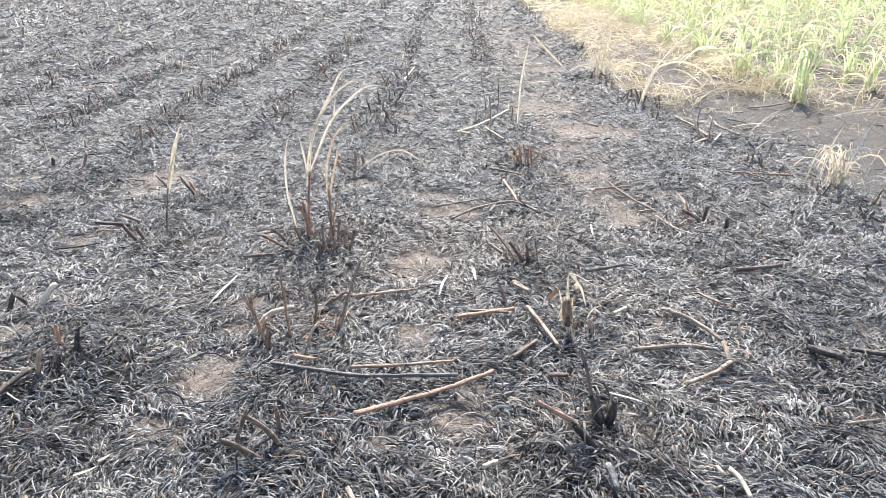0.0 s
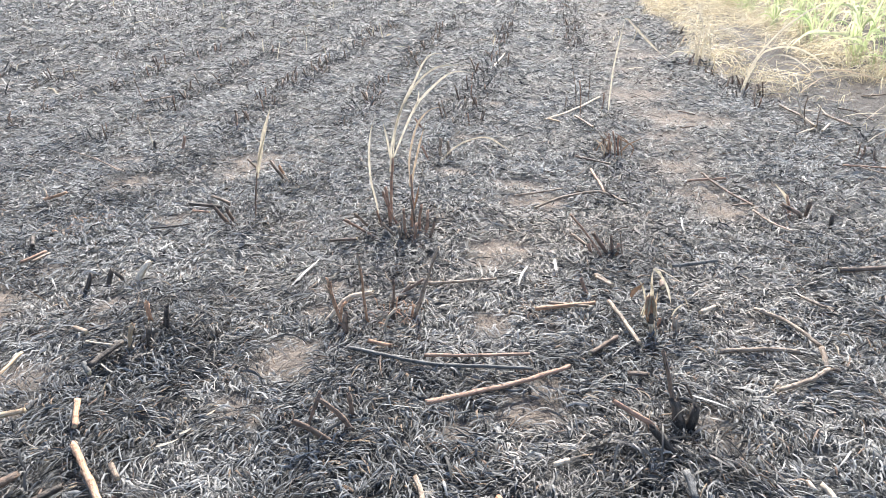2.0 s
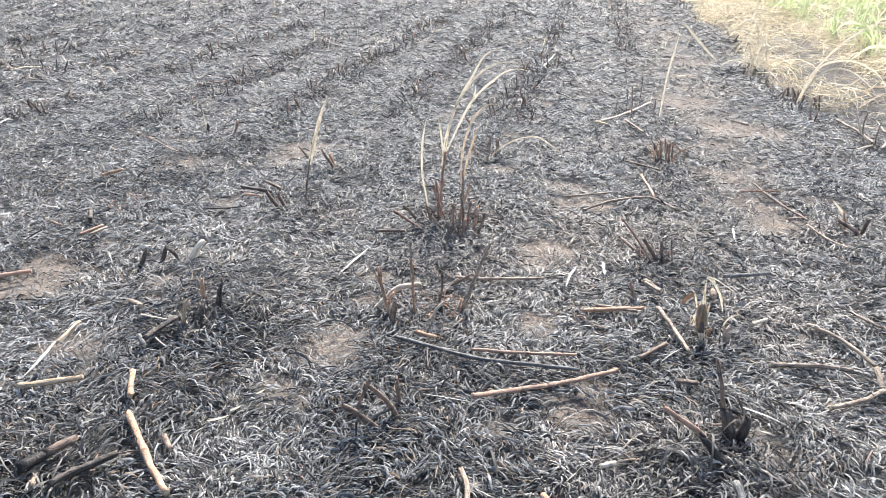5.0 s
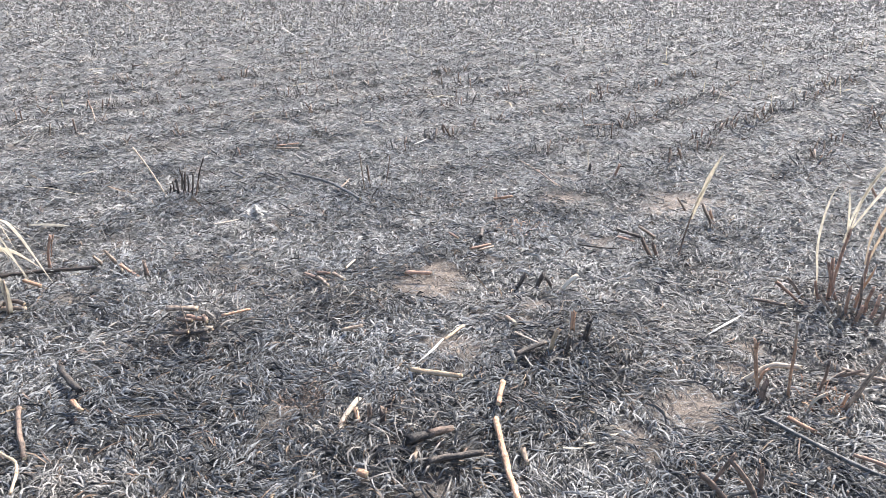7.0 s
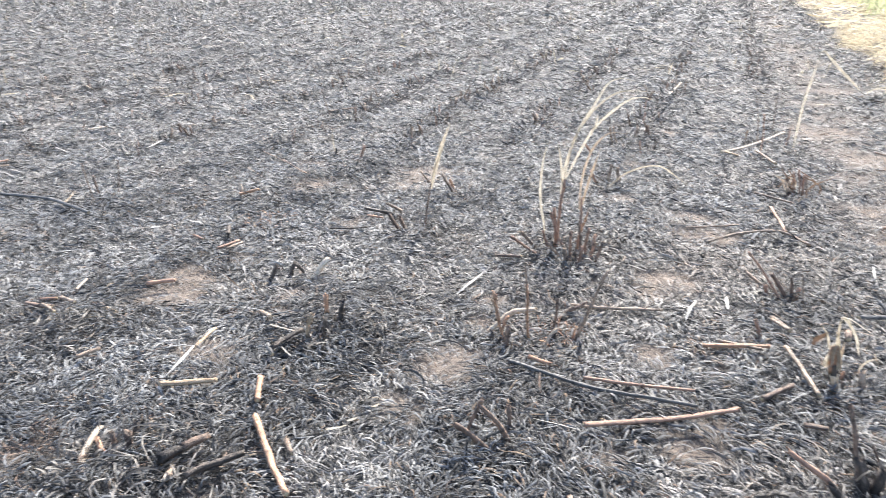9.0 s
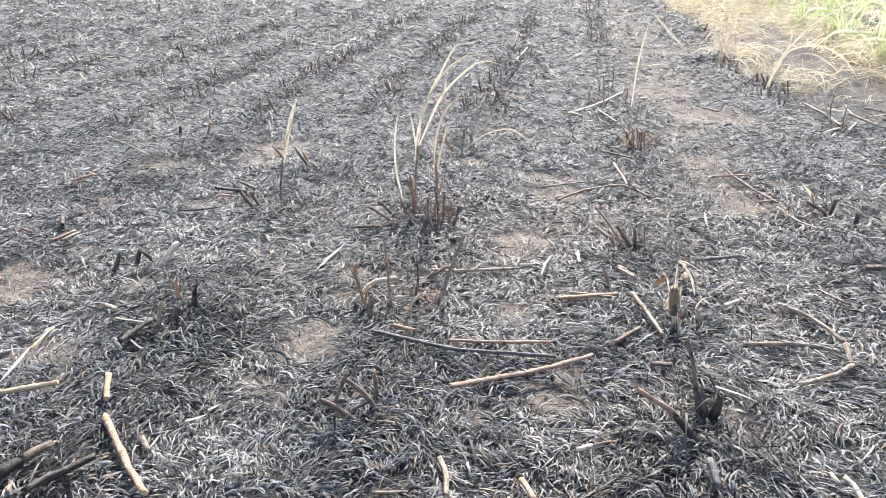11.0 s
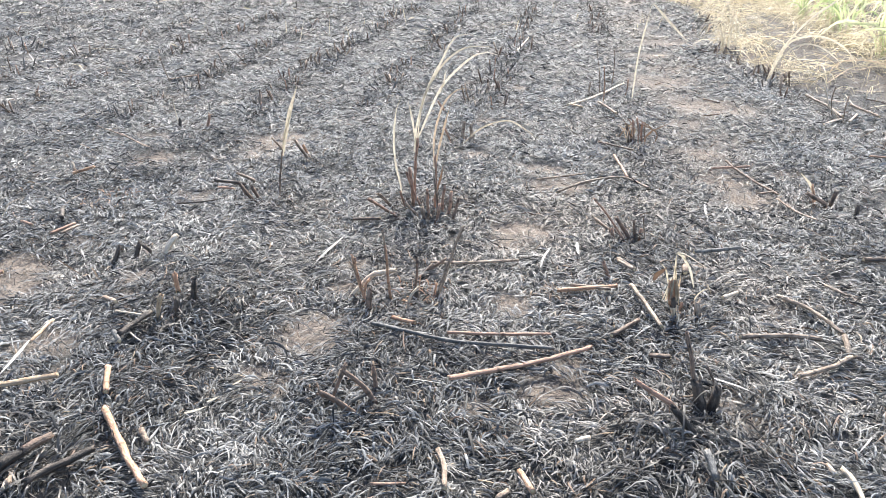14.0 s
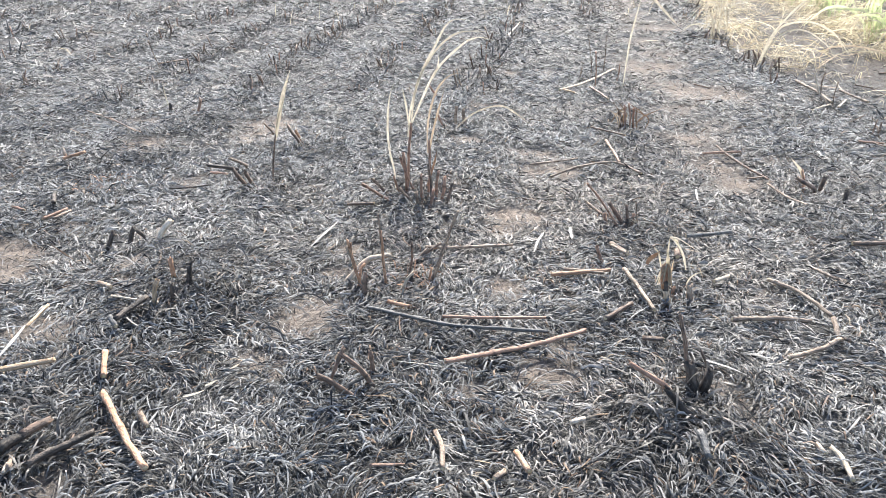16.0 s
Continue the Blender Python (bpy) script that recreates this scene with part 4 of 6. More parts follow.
log(s, 'dark', 0.0100, (-0.020, -0.071, 0.039), (0.032, -0.032, 0.039))
log(s, 'char', 0.0120, (0.132, -0.077, 0.039), (0.161, -0.025, 0.039))
stem(s, 'tan', 0.0035, (0.004, -0.048, -0.014), (0.004, -0.048, 0.044), (-0.000, -0.059, 0.109))
s = stool('split tan stool beside a fallen black stalk', -3.631, 0.861)
stub(s, 'tan', 0.012, (0.000, 0.000, -0.000), (-0.009, -0.032, 0.055))
stub(s, 'pale', 0.009, (0.168, -0.007, 0.017), (0.163, -0.022, 0.090))
stub(s, 'red', 0.012, (0.205, 0.047, 0.019), (0.184, -0.020, 0.095))
stub(s, 'tan', 0.014, (-0.057, -0.056, -0.009), (-0.063, -0.078, 0.022))
stub(s, 'dark', 0.016, (0.317, 0.054, 0.022), (0.316, 0.050, 0.070))
s = stool('yellow stub with a curled dry leaf', -3.314, 0.294)
dry_leaf(s, 'yellow', 0.0220, (0.000, 0.003, 0.035), (0.000, 0.003, 0.100), (0.000, 0.003, 0.162), (0.000, 0.001, 0.190))
dry_leaf(s, 'yellow', 0.0160, (-0.001, -0.007, 0.108), (-0.001, -0.007, 0.170), (-0.002, -0.011, 0.210), (-0.004, -0.027, 0.231))
dry_leaf(s, 'dry', 0.0200, (-0.000, -0.002, 0.135), (-0.004, -0.026, 0.129), (-0.009, -0.061, 0.112), (-0.013, -0.085, 0.090), (-0.013, -0.082, 0.060), (-0.009, -0.058, 0.050))
stem(s, 'tan', 0.0060, (-0.001, -0.008, 0.063), (-0.000, -0.003, 0.141), (0.000, 0.002, 0.193))
log(s, 'dark', 0.0120, (-0.056, -0.007, 0.066), (-0.059, 0.028, 0.066), (0.003, 0.057, 0.066))
log(s, 'char', 0.0150, (-0.033, -0.056, 0.066), (-0.062, -0.015, 0.066))
s = stool('scorched stool with one tall dry leaf', -1.663, 3.193)
stub(s, 'dark', 0.006, (0.000, 0.000, -0.000), (0.019, 0.012, 0.147), (0.041, 0.025, 0.290))
dry_leaf(s, 'yellow', 0.020, (0.040, 0.024, 0.264), (0.057, 0.034, 0.344), (0.095, 0.057, 0.500), (0.138, 0.083, 0.631))
dry_leaf(s, 'dry', 0.010, (0.037, 0.022, 0.274), (0.050, 0.031, 0.336), (0.070, 0.043, 0.412), (0.108, 0.066, 0.525))
stub(s, 'tan', 0.010, (-0.449, 0.878, -0.012), (-0.504, 0.846, 0.081))
stub(s, 'tan', 0.012, (-0.133, 0.643, 0.010), (-0.197, 0.608, 0.154))
stub(s, 'orange', 0.013, (-0.146, 0.684, 0.010), (-0.181, 0.665, 0.112))
s = stool('low stool of dark leaning stubs', -1.917, 3.351)
stub(s, 'tan', 0.011, (0.000, 0.000, 0.000), (-0.069, -0.045, 0.049))
stub(s, 'dark', 0.012, (0.153, -0.232, 0.007), (0.092, -0.272, 0.135))
stub(s, 'dark', 0.013, (0.194, -0.225, 0.008), (0.157, -0.249, 0.112))
stub(s, 'char', 0.012, (-0.027, -0.066, -0.002), (-0.147, -0.148, 0.034))
s = stool('small stool of black stub and thin leaf', -3.168, 4.395)
stub(s, 'char', 0.016, (0.000, 0.000, 0.000), (0.006, 0.005, 0.074))
dry_leaf(s, 'dry', 0.006, (-0.044, 0.060, -0.002), (-0.057, 0.050, 0.146), (-0.061, 0.047, 0.233))
stub(s, 'red', 0.014, (0.250, -0.020, 0.022), (0.279, 0.001, 0.134))
s = stool('thin dry stick beside a fallen stalk', -4.200, 5.706)
stub(s, 'tan', 0.007, (0.000, 0.000, 0.000), (-0.047, -0.037, 0.272))
s = stool('stool of reddish fibres with a tall folded dry leaf', 0.104, 5.891)
dry_leaf(s, 'dry', 0.013, (-0.033, -0.001, 0.000), (-0.023, -0.001, 0.224), (-0.009, 0.000, 0.419), (0.026, 0.001, 0.632), (0.052, 0.002, 0.778))
dry_leaf(s, 'dry', 0.018, (0.050, 0.002, 0.770), (0.068, 0.003, 0.778), (0.100, 0.004, 0.745), (0.194, 0.007, 0.650), (0.348, 0.013, 0.505))
stub(s, 'red', 0.008, (0.055, -1.125, 0.003), (0.034, -1.126, 0.160))
stub(s, 'red', 0.008, (0.086, -1.142, 0.002), (0.063, -1.142, 0.185))
stub(s, 'red', 0.009, (0.106, -1.112, 0.003), (0.101, -1.112, 0.148))
stub(s, 'dark', 0.007, (0.023, -1.095, 0.004), (-0.002, -1.096, 0.130))
stub(s, 'tan', 0.007, (0.129, -1.038, 0.003), (0.115, -1.038, 0.121))
fibres = random.Random(88)
for k in range(11):
    fx, fy = fibres.gauss(0.07, 0.065), fibres.gauss(-1.10, 0.06)
    dry_leaf(s, fibres.choice(('rust', 'brown', 'dry')), 0.007, (fx, fy, 0.0), (fx + fibres.gauss(0, 0.03), fy, 0.09), (fx + fibres.gauss(-0.02, 0.07), fy, fibres.uniform(0.10, 0.21)))
s = stool('stool with thin upright dark stems beside a fallen log', -0.208, 6.124)
stub(s, 'tan', 0.004, (0.000, 0.000, 0.000), (-0.048, -0.004, 0.382))
stub(s, 'red', 0.006, (0.056, -0.272, -0.005), (0.045, -0.273, 0.296))
stub(s, 'red', 0.008, (0.211, 0.041, 0.001), (0.226, 0.042, 0.135))
stub(s, 'tan', 0.009, (-0.097, 0.011, -0.008), (-0.085, 0.012, 0.101))
stub(s, 'tan', 0.004, (0.076, 0.224, 0.003), (0.080, 0.224, 0.347))
s = stool('scorched stool with a split orange blade', 1.154, 3.841)
dry_leaf(s, 'yellow', 0.014, (0.000, 0.000, -0.000), (-0.040, 0.008, 0.114), (-0.101, 0.021, 0.180))
stub(s, 'orange', 0.010, (-0.006, 0.000, -0.000), (-0.035, 0.006, 0.115))
stub(s, 'dark', 0.012, (0.063, -0.042, 0.002), (0.071, -0.044, 0.054))
stub(s, 'char', 0.014, (0.168, -0.118, 0.004), (0.168, -0.118, 0.064))
stub(s, 'dark', 0.012, (0.010, -0.085, -0.000), (-0.068, -0.068, 0.040))
s = stool('thin pale stalks standing over burnt logs', 1.580, 5.803)
stem(s, 'pale', 0.0055, (-0.002, -0.013, 0.033), (-0.073, 0.002, 0.107), (-0.102, 0.008, 0.183), (-0.124, 0.013, 0.243))
stem(s, 'tan', 0.0045, (-0.048, -0.003, 0.062), (-0.064, 0.000, 0.156), (-0.055, -0.002, 0.251))
stem(s, 'tan', 0.0045, (0.042, -0.022, 0.002), (0.034, -0.021, 0.089), (0.039, -0.022, 0.190))
s = stool('black cut stump lying in litter', 1.421, 2.337)
stub(s, 'char', 0.022, (0.000, 0.000, 0.000), (-0.093, 0.042, 0.003))
stub(s, 'char', 0.014, (-0.076, 0.059, -0.006), (-0.089, 0.064, 0.029))
s = stool('charred stool with thin leaning stems', -4.853, 1.636)
stub(s, 'pale', 0.009, (0.000, 0.000, -0.000), (-0.028, -0.076, 0.193), (-0.058, -0.158, 0.364))
stub(s, 'char', 0.010, (0.175, 0.029, 0.017), (0.173, 0.023, 0.151))
stub(s, 'char', 0.010, (0.205, 0.049, 0.020), (0.215, 0.076, 0.199))
stub(s, 'char', 0.009, (0.268, 0.059, 0.024), (0.271, 0.067, 0.187))
stub(s, 'char', 0.008, (0.210, 0.147, 0.022), (0.219, 0.170, 0.166), (0.236, 0.211, 0.286))
stub(s, 'char', 0.009, (0.102, 0.076, 0.012), (0.109, 0.093, 0.166))
stub(s, 'char', 0.009, (0.254, 0.086, 0.024), (0.264, 0.111, 0.194))
stub(s, 'char', 0.009, (0.226, 0.065, 0.022), (0.216, 0.039, 0.230))
stub(s, 'dark', 0.009, (0.303, 0.089, 0.026), (0.314, 0.116, 0.147))
stub(s, 'char', 0.008, (0.107, 0.024, 0.011), (0.106, 0.022, 0.120))
stub(s, 'char', 0.009, (0.103, -0.016, 0.010), (0.109, 0.001, 0.092))
s = stool('thin upright stems over black litter', -4.007, 2.794)
stub(s, 'tan', 0.007, (0.000, 0.000, 0.000), (-0.018, -0.025, 0.275))
stub(s, 'dark', 0.006, (0.052, 0.156, 0.007), (0.074, 0.184, 0.246))
stub(s, 'dark', 0.010, (-0.049, 0.084, -0.001), (-0.059, 0.071, 0.153))
s = stool('upright dark red cane stub', -3.876, 0.604)
stem(s, 'red', 0.0085, (0.010, -0.003, 0.033), (0.011, 0.003, 0.120), (0.016, 0.027, 0.203))
stem(s, 'red', 0.0040, (0.014, 0.017, 0.111), (0.016, 0.027, 0.167), (0.020, 0.043, 0.209))
s = stool('short stub with a looped yellow leaf', -3.101, -0.014)
dry_leaf(s, 'dry', 0.0200, (-0.000, -0.002, 0.046), (-0.000, -0.006, 0.079), (-0.000, -0.002, 0.117), (0.002, 0.029, 0.130), (0.004, 0.061, 0.112))
dry_leaf(s, 'yellow', 0.0160, (0.002, 0.033, 0.032), (0.003, 0.040, 0.065), (0.004, 0.059, 0.107))
dry_leaf(s, 'yellow', 0.0180, (0.003, 0.037, 0.061), (0.006, 0.083, 0.080), (0.009, 0.131, 0.066), (0.014, 0.200, 0.041))
stem(s, 'dark', 0.0050, (0.001, 0.015, 0.035), (0.002, 0.033, 0.135), (0.003, 0.038, 0.186))
stem(s, 'red', 0.0040, (0.009, 0.125, 0.006), (0.009, 0.128, 0.065), (0.009, 0.130, 0.117))
log(s, 'tan', 0.0090, (0.075, -0.010, 0.070), (0.066, 0.024, 0.070))
cane('yellow', 0.0200, (-2.020, -0.188, 0.050), (-2.026, -0.148, 0.050), (-2.034, -0.102, 0.050))
cane('tan', 0.0200, (-2.007, -0.205, 0.050), (-2.020, -0.170, 0.050))
cane('char', 0.0085, (-1.946, 0.029, 0.030), (-1.847, 0.092, 0.030), (-1.800, 0.137, 0.030), (-1.787, 0.200, 0.030), (-1.777, 0.253, 0.030))
cane('grey', 0.0090, (-2.337, -0.183, 0.030), (-2.323, -0.125, 0.030), (-2.289, -0.070, 0.030))
cane('char', 0.0070, (-2.168, -0.134, 0.030), (-2.131, -0.041, 0.030), (-2.059, 0.052, 0.030), (-2.004, 0.063, 0.030))
cane('grey', 0.0085, (-1.888, -0.127, 0.030), (-1.901, -0.067, 0.030), (-1.933, -0.003, 0.030))
cane('grey', 0.0110, (-1.971, -0.237, 0.030), (-1.993, -0.202, 0.030))
cane('char', 0.0065, (-1.774, 0.141, 0.030), (-1.702, 0.166, 0.030), (-1.611, 0.182, 0.030))
fallen_leaf('ash', 0.0140, (-1.798, -0.109, 0.060), (-1.839, -0.079, 0.060), (-1.866, -0.042, 0.060))
cane('yellow', 0.0065, (-2.177, -0.029, 0.060), (-2.191, 0.001, 0.060), (-2.140, 0.021, 0.060), (-2.101, 0.034, 0.060), (-2.037, 0.021, 0.060), (-1.956, -0.016, 0.060))
cane('orange', 0.0140, (-4.521, 0.395, 0.100), (-4.682, 0.461, 0.100), (-4.834, 0.520, 0.100))
cane('orange', 0.0140, (-4.429, 0.401, 0.100), (-4.598, 0.475, 0.100), (-4.732, 0.537, 0.100))
cane('tan', 0.0120, (0.208, 2.845, 0.050), (0.283, 2.754, 0.050))
cane('red', 0.012, (-0.258, 1.792, 0.050), (-0.051, 1.962, 0.050), (0.176, 2.111, 0.050), label='scorched reddish-tan cane stalk lying on ashes')
cane('grey', 0.0105, (-0.634, 2.045, 0.050), (-0.437, 2.011, 0.050), (-0.271, 2.025, 0.050), (0.045, 2.091, 0.050), label='long blackened cane stalk lying on ashes')
cane('orange', 0.010, (-0.575, 2.098, 0.050), (-0.478, 2.080, 0.050))
cane('red', 0.008, (-0.344, 2.059, 0.050), (-0.189, 2.120, 0.050), (0.021, 2.176, 0.050))
cane('tan', 0.010, (-0.579, 2.593, 0.050), (-0.441, 2.632, 0.050), (-0.218, 2.741, 0.050))
cane('tan', 0.011, (0.280, 2.600, 0.050), (0.410, 2.290, 0.050))
cane('orange', 0.012, (-0.003, 2.507, 0.050), (0.089, 2.541, 0.050), (0.225, 2.579, 0.050))
cane('tan', 0.009, (0.040, 2.562, 0.050), (0.201, 2.553, 0.050))
cane('tan', 0.011, (0.846, 2.698, 0.050), (0.957, 2.625, 0.050), (1.047, 2.462, 0.050), label='bent tan cane stalk lying on ashes')
cane('tan', 0.012, (1.048, 2.453, 0.050), (1.041, 2.311, 0.050), label='snapped piece of tan cane stalk lying on ashes')
cane('tan', 0.011, (1.042, 2.307, 0.050), (0.962, 2.217, 0.050), (0.857, 2.131, 0.050), label='snapped tan cane stalk lying on ashes')
cane('tan', 0.012, (0.683, 2.314, 0.050), (0.866, 2.395, 0.050), (0.963, 2.406, 0.050))
cane('grey', 0.013, (0.529, 2.991, 0.050), (0.735, 3.151, 0.050))
cane('dark', 0.014, (1.232, 3.104, 0.050), (1.454, 3.180, 0.050))
cane('pale', 0.009, (0.874, 1.700, 0.050), (0.891, 1.668, 0.050))
cane('pale', 0.010, (0.916, 1.703, 0.050), (0.934, 1.665, 0.050), (0.948, 1.584, 0.050))
cane('grey', 0.014, (0.543, 1.590, 0.050), (0.559, 1.560, 0.050), (0.571, 1.509, 0.050))
cane('tan', 0.011, (-0.193, 1.459, 0.050), (-0.157, 1.403, 0.050), (-0.126, 1.318, 0.050))
cane('orange', 0.012, (0.051, 1.457, 0.050), (0.101, 1.387, 0.050))
cane('tan', 0.011, (0.014, 1.334, 0.050), (0.034, 1.373, 0.050))
cane('pale', 0.009, (0.186, 1.605, 0.050), (0.226, 1.624, 0.050))
cane('red', 0.006, (-0.317, 1.257, 0.050), (-0.232, 1.292, 0.050))
cane('orange', 0.013, (-1.395, 1.518, 0.050), (-1.309, 1.407, 0.050))
cane('orange', 0.014, (-1.253, 1.337, 0.050), (-1.176, 1.274, 0.050), (-1.053, 1.187, 0.050), (-0.929, 1.103, 0.050), label='long tan-orange cane stalk lying on ashes')
cane('tan', 0.011, (-1.089, 1.294, 0.050), (-1.034, 1.249, 0.050))
cane('yellow', 0.014, (-1.707, 1.332, 0.050), (-1.621, 1.379, 0.050), (-1.531, 1.436, 0.050), label='peeled pale cane stalk lying on ashes')
cane('yellow', 0.009, (-1.855, 1.754, 0.050), (-1.815, 1.599, 0.050))
fallen_leaf('ash', 0.010, (-1.812, 1.596, 0.052), (-1.733, 1.454, 0.072), (-1.720, 1.362, 0.052))
cane('dark', 0.011, (-2.440, 0.119, 0.050), (-2.295, 0.090, 0.050), (-2.115, 0.060, 0.050))
cane('char', 0.020, (-2.649, 0.315, 0.050), (-2.413, 0.317, 0.050))
cane('orange', 0.013, (-2.356, 0.277, 0.050), (-2.273, 0.284, 0.050))
cane('char', 0.018, (-3.865, 0.341, 0.050), (-3.787, 0.559, 0.050), (-3.631, 0.767, 0.050), label='blackened cane stalk lying on ashes')
cane('orange', 0.012, (-3.721, 0.442, 0.050), (-3.554, 0.480, 0.050))
cane('tan', 0.014, (-3.372, 0.254, 0.050), (-3.288, 0.350, 0.050))
cane('dark', 0.016, (-2.824, 1.545, 0.050), (-2.750, 1.565, 0.045), (-2.664, 1.564, 0.040))
cane('red', 0.012, (-2.814, 1.602, 0.050), (-2.744, 1.640, 0.050))
cane('tan', 0.012, (-2.728, 1.654, 0.050), (-2.526, 1.588, 0.048))
cane('tan', 0.011, (-2.738, 1.568, 0.050), (-2.450, 1.447, 0.050))
cane('pale', 0.007, (-2.750, 1.747, 0.050), (-2.822, 1.857, 0.050))
cane('red', 0.013, (-2.468, 1.926, 0.050), (-2.378, 2.018, 0.050))
cane('red', 0.010, (-2.489, 2.410, 0.050), (-2.461, 2.544, 0.050))
cane('tan', 0.012, (-2.174, 1.325, 0.050), (-2.144, 1.410, 0.050))
cane('tan', 0.013, (-1.763, 1.935, 0.050), (-1.680, 1.901, 0.050))
cane('pale', 0.005, (-1.626, 1.841, 0.050), (-1.472, 1.819, 0.050))
cane('char', 0.014, (-1.492, 1.695, 0.050), (-1.457, 1.837, 0.050))
cane('grey', 0.014, (-1.521, 1.706, 0.050), (-1.457, 1.657, 0.050))
cane('grey', 0.015, (-4.562, 2.503, 0.050), (-4.224, 2.612, 0.050), (-3.653, 2.499, 0.050), label='dark cane stalk lying on ashes')
cane('grey', 0.012, (-4.976, 2.207, 0.050), (-4.741, 2.200, 0.050))
cane('grey', 0.010, (-4.769, 2.359, 0.050), (-4.430, 2.342, 0.050))
cane('red', 0.010, (-5.448, 2.889, 0.050), (-5.416, 3.089, 0.050))
cane('tan', 0.010, (-5.392, 2.856, 0.050), (-5.308, 3.022, 0.050))
cane('tan', 0.006, (-5.140, 1.330, 0.050), (-4.890, 1.438, 0.050))
fallen_leaf('dry', 0.014, (-5.464, 0.875, 0.052), (-5.215, 0.980, 0.072), (-5.008, 1.100, 0.072), (-5.098, 1.219, 0.052))
fallen_leaf('dry', 0.012, (-4.592, 0.678, 0.052), (-4.372, 0.812, 0.052))
fallen_leaf('dry', 0.012, (-3.853, 1.539, 0.052), (-3.835, 1.700, 0.052))
fallen_leaf('dry', 0.014, (-6.582, 3.280, 0.052), (-6.567, 3.533, 0.052))
fallen_leaf('ash', 0.014, (-5.683, 3.987, 0.052), (-5.698, 4.226, 0.052))
fallen_leaf('ash', 0.012, (-4.658, 3.798, 0.052), (-4.764, 4.077, 0.052))
fallen_leaf('dry', 0.008, (-6.978, 1.104, 0.052), (-7.260, 1.344, 0.052))
fallen_leaf('dry', 0.008, (-7.966, 1.349, 0.052), (-8.095, 1.538, 0.072), (-7.984, 1.745, 0.052))
cane('tan', 0.008, (-8.502, 2.285, 0.050), (-7.719, 2.071, 0.050))
cane('dark', 0.010, (-4.234, 5.733, 0.050), (-4.073, 5.942, 0.050))
cane('tan', 0.007, (-3.430, 4.063, 0.050), (-3.000, 3.785, 0.050))
cane('tan', 0.006, (-3.674, 4.118, 0.050), (-3.419, 4.043, 0.050), (-2.928, 3.755, 0.050))
cane('pale', 0.014, (-0.407, 5.633, 0.050), (-0.234, 5.903, 0.050), (-0.034, 6.416, 0.050), label='pale cane stalk lying across ashes')
cane('tan', 0.012, (-0.175, 5.737, 0.050), (-0.007, 5.369, 0.050))
cane('yellow', 0.010, (-0.378, 5.658, 0.050), (-0.287, 5.578, 0.050))
cane('dark', 0.0095, (0.731, 4.444, 0.050), (0.793, 4.272, 0.050), (0.867, 4.106, 0.050), (0.972, 3.895, 0.050), label='long dark cane stalk lying on bare soil')
cane('tan', 0.0070, (0.961, 3.837, 0.050), (1.000, 3.725, 0.050), (1.045, 3.617, 0.050), (1.111, 3.528, 0.050))
cane('grey', 0.0080, (1.173, 3.526, 0.050), (1.233, 3.498, 0.050))
cane('dark', 0.0070, (0.863, 3.903, 0.050), (0.972, 3.944, 0.050))
cane('red', 0.009, (0.642, 4.298, 0.050), (0.859, 4.352, 0.050))
cane('tan', 0.010, (-0.189, 3.657, 0.050), (-0.041, 3.845, 0.050), (0.143, 3.931, 0.050), (0.300, 3.785, 0.050), label='curved brown cane stalk lying on bare soil')
cane('tan', 0.008, (-0.328, 3.810, 0.050), (-0.073, 3.981, 0.050))
cane('red', 0.010, (0.062, 4.352, 0.050), (0.174, 3.937, 0.050))
cane('dark', 0.009, (-0.059, 4.645, 0.050), (0.172, 4.492, 0.050))
cane('dark', 0.008, (0.627, 6.036, 0.050), (0.744, 5.907, 0.050))
cane('dark', 0.007, (0.628, 5.494, 0.050), (0.730, 5.544, 0.050))
cane('tan', 0.014, (1.440, 6.418, 0.050), (1.553, 6.068, 0.050), (1.592, 5.735, 0.050))
cane('pale', 0.010, (1.426, 5.459, 0.050), (1.573, 5.671, 0.050))
cane('pale', 0.010, (1.620, 5.597, 0.050), (1.701, 5.800, 0.050))
cane('tan', 0.012, (1.715, 6.092, 0.050), (1.837, 5.731, 0.050))
cane('red', 0.009, (1.578, 4.730, 0.050), (1.919, 4.674, 0.050))
cane('tan', 0.007, (1.649, 4.723, 0.050), (1.774, 4.585, 0.050))
cane('dark', 0.012, (-1.137, 3.028, 0.050), (-0.998, 3.041, 0.050))
cane('tan', 0.008, (-2.444, 2.430, 0.050), (-2.428, 2.531, 0.050))
cane('red', 0.010, (-2.753, 2.497, 0.050), (-2.649, 2.465, 0.050))
cane('char', 0.014, (-2.576, 2.583, 0.050), (-2.678, 2.700, 0.050))
cane('dark', 0.012, (0.374, 2.084, 0.050), (0.441, 2.084, 0.050))
cane('pale', 0.011, (0.631, 2.593, 0.050), (0.689, 2.664, 0.050))
cane('tan', 0.011, (0.215, 2.826, 0.050), (0.283, 2.743, 0.050))
cane('dark', 0.012, (0.236, 2.201, 0.050), (0.324, 2.327, 0.050))
cane('pale', 0.008, (-1.276, 7.809, 0.050), (-1.326, 8.726, 0.050))
cane('tan', 0.008, (-4.241, 5.774, 0.050), (-4.065, 5.905, 0.050))
fallen_leaf('ash', 0.013, (-1.094, 2.502, 0.052), (-1.075, 2.595, 0.072), (-1.093, 2.818, 0.052))
fallen_leaf('ash', 0.012, (-0.108, 2.680, 0.052), (-0.106, 2.761, 0.072), (-0.099, 2.911, 0.052))
fallen_leaf('ash', 0.013, (0.010, 2.984, 0.052), (0.033, 2.851, 0.052))
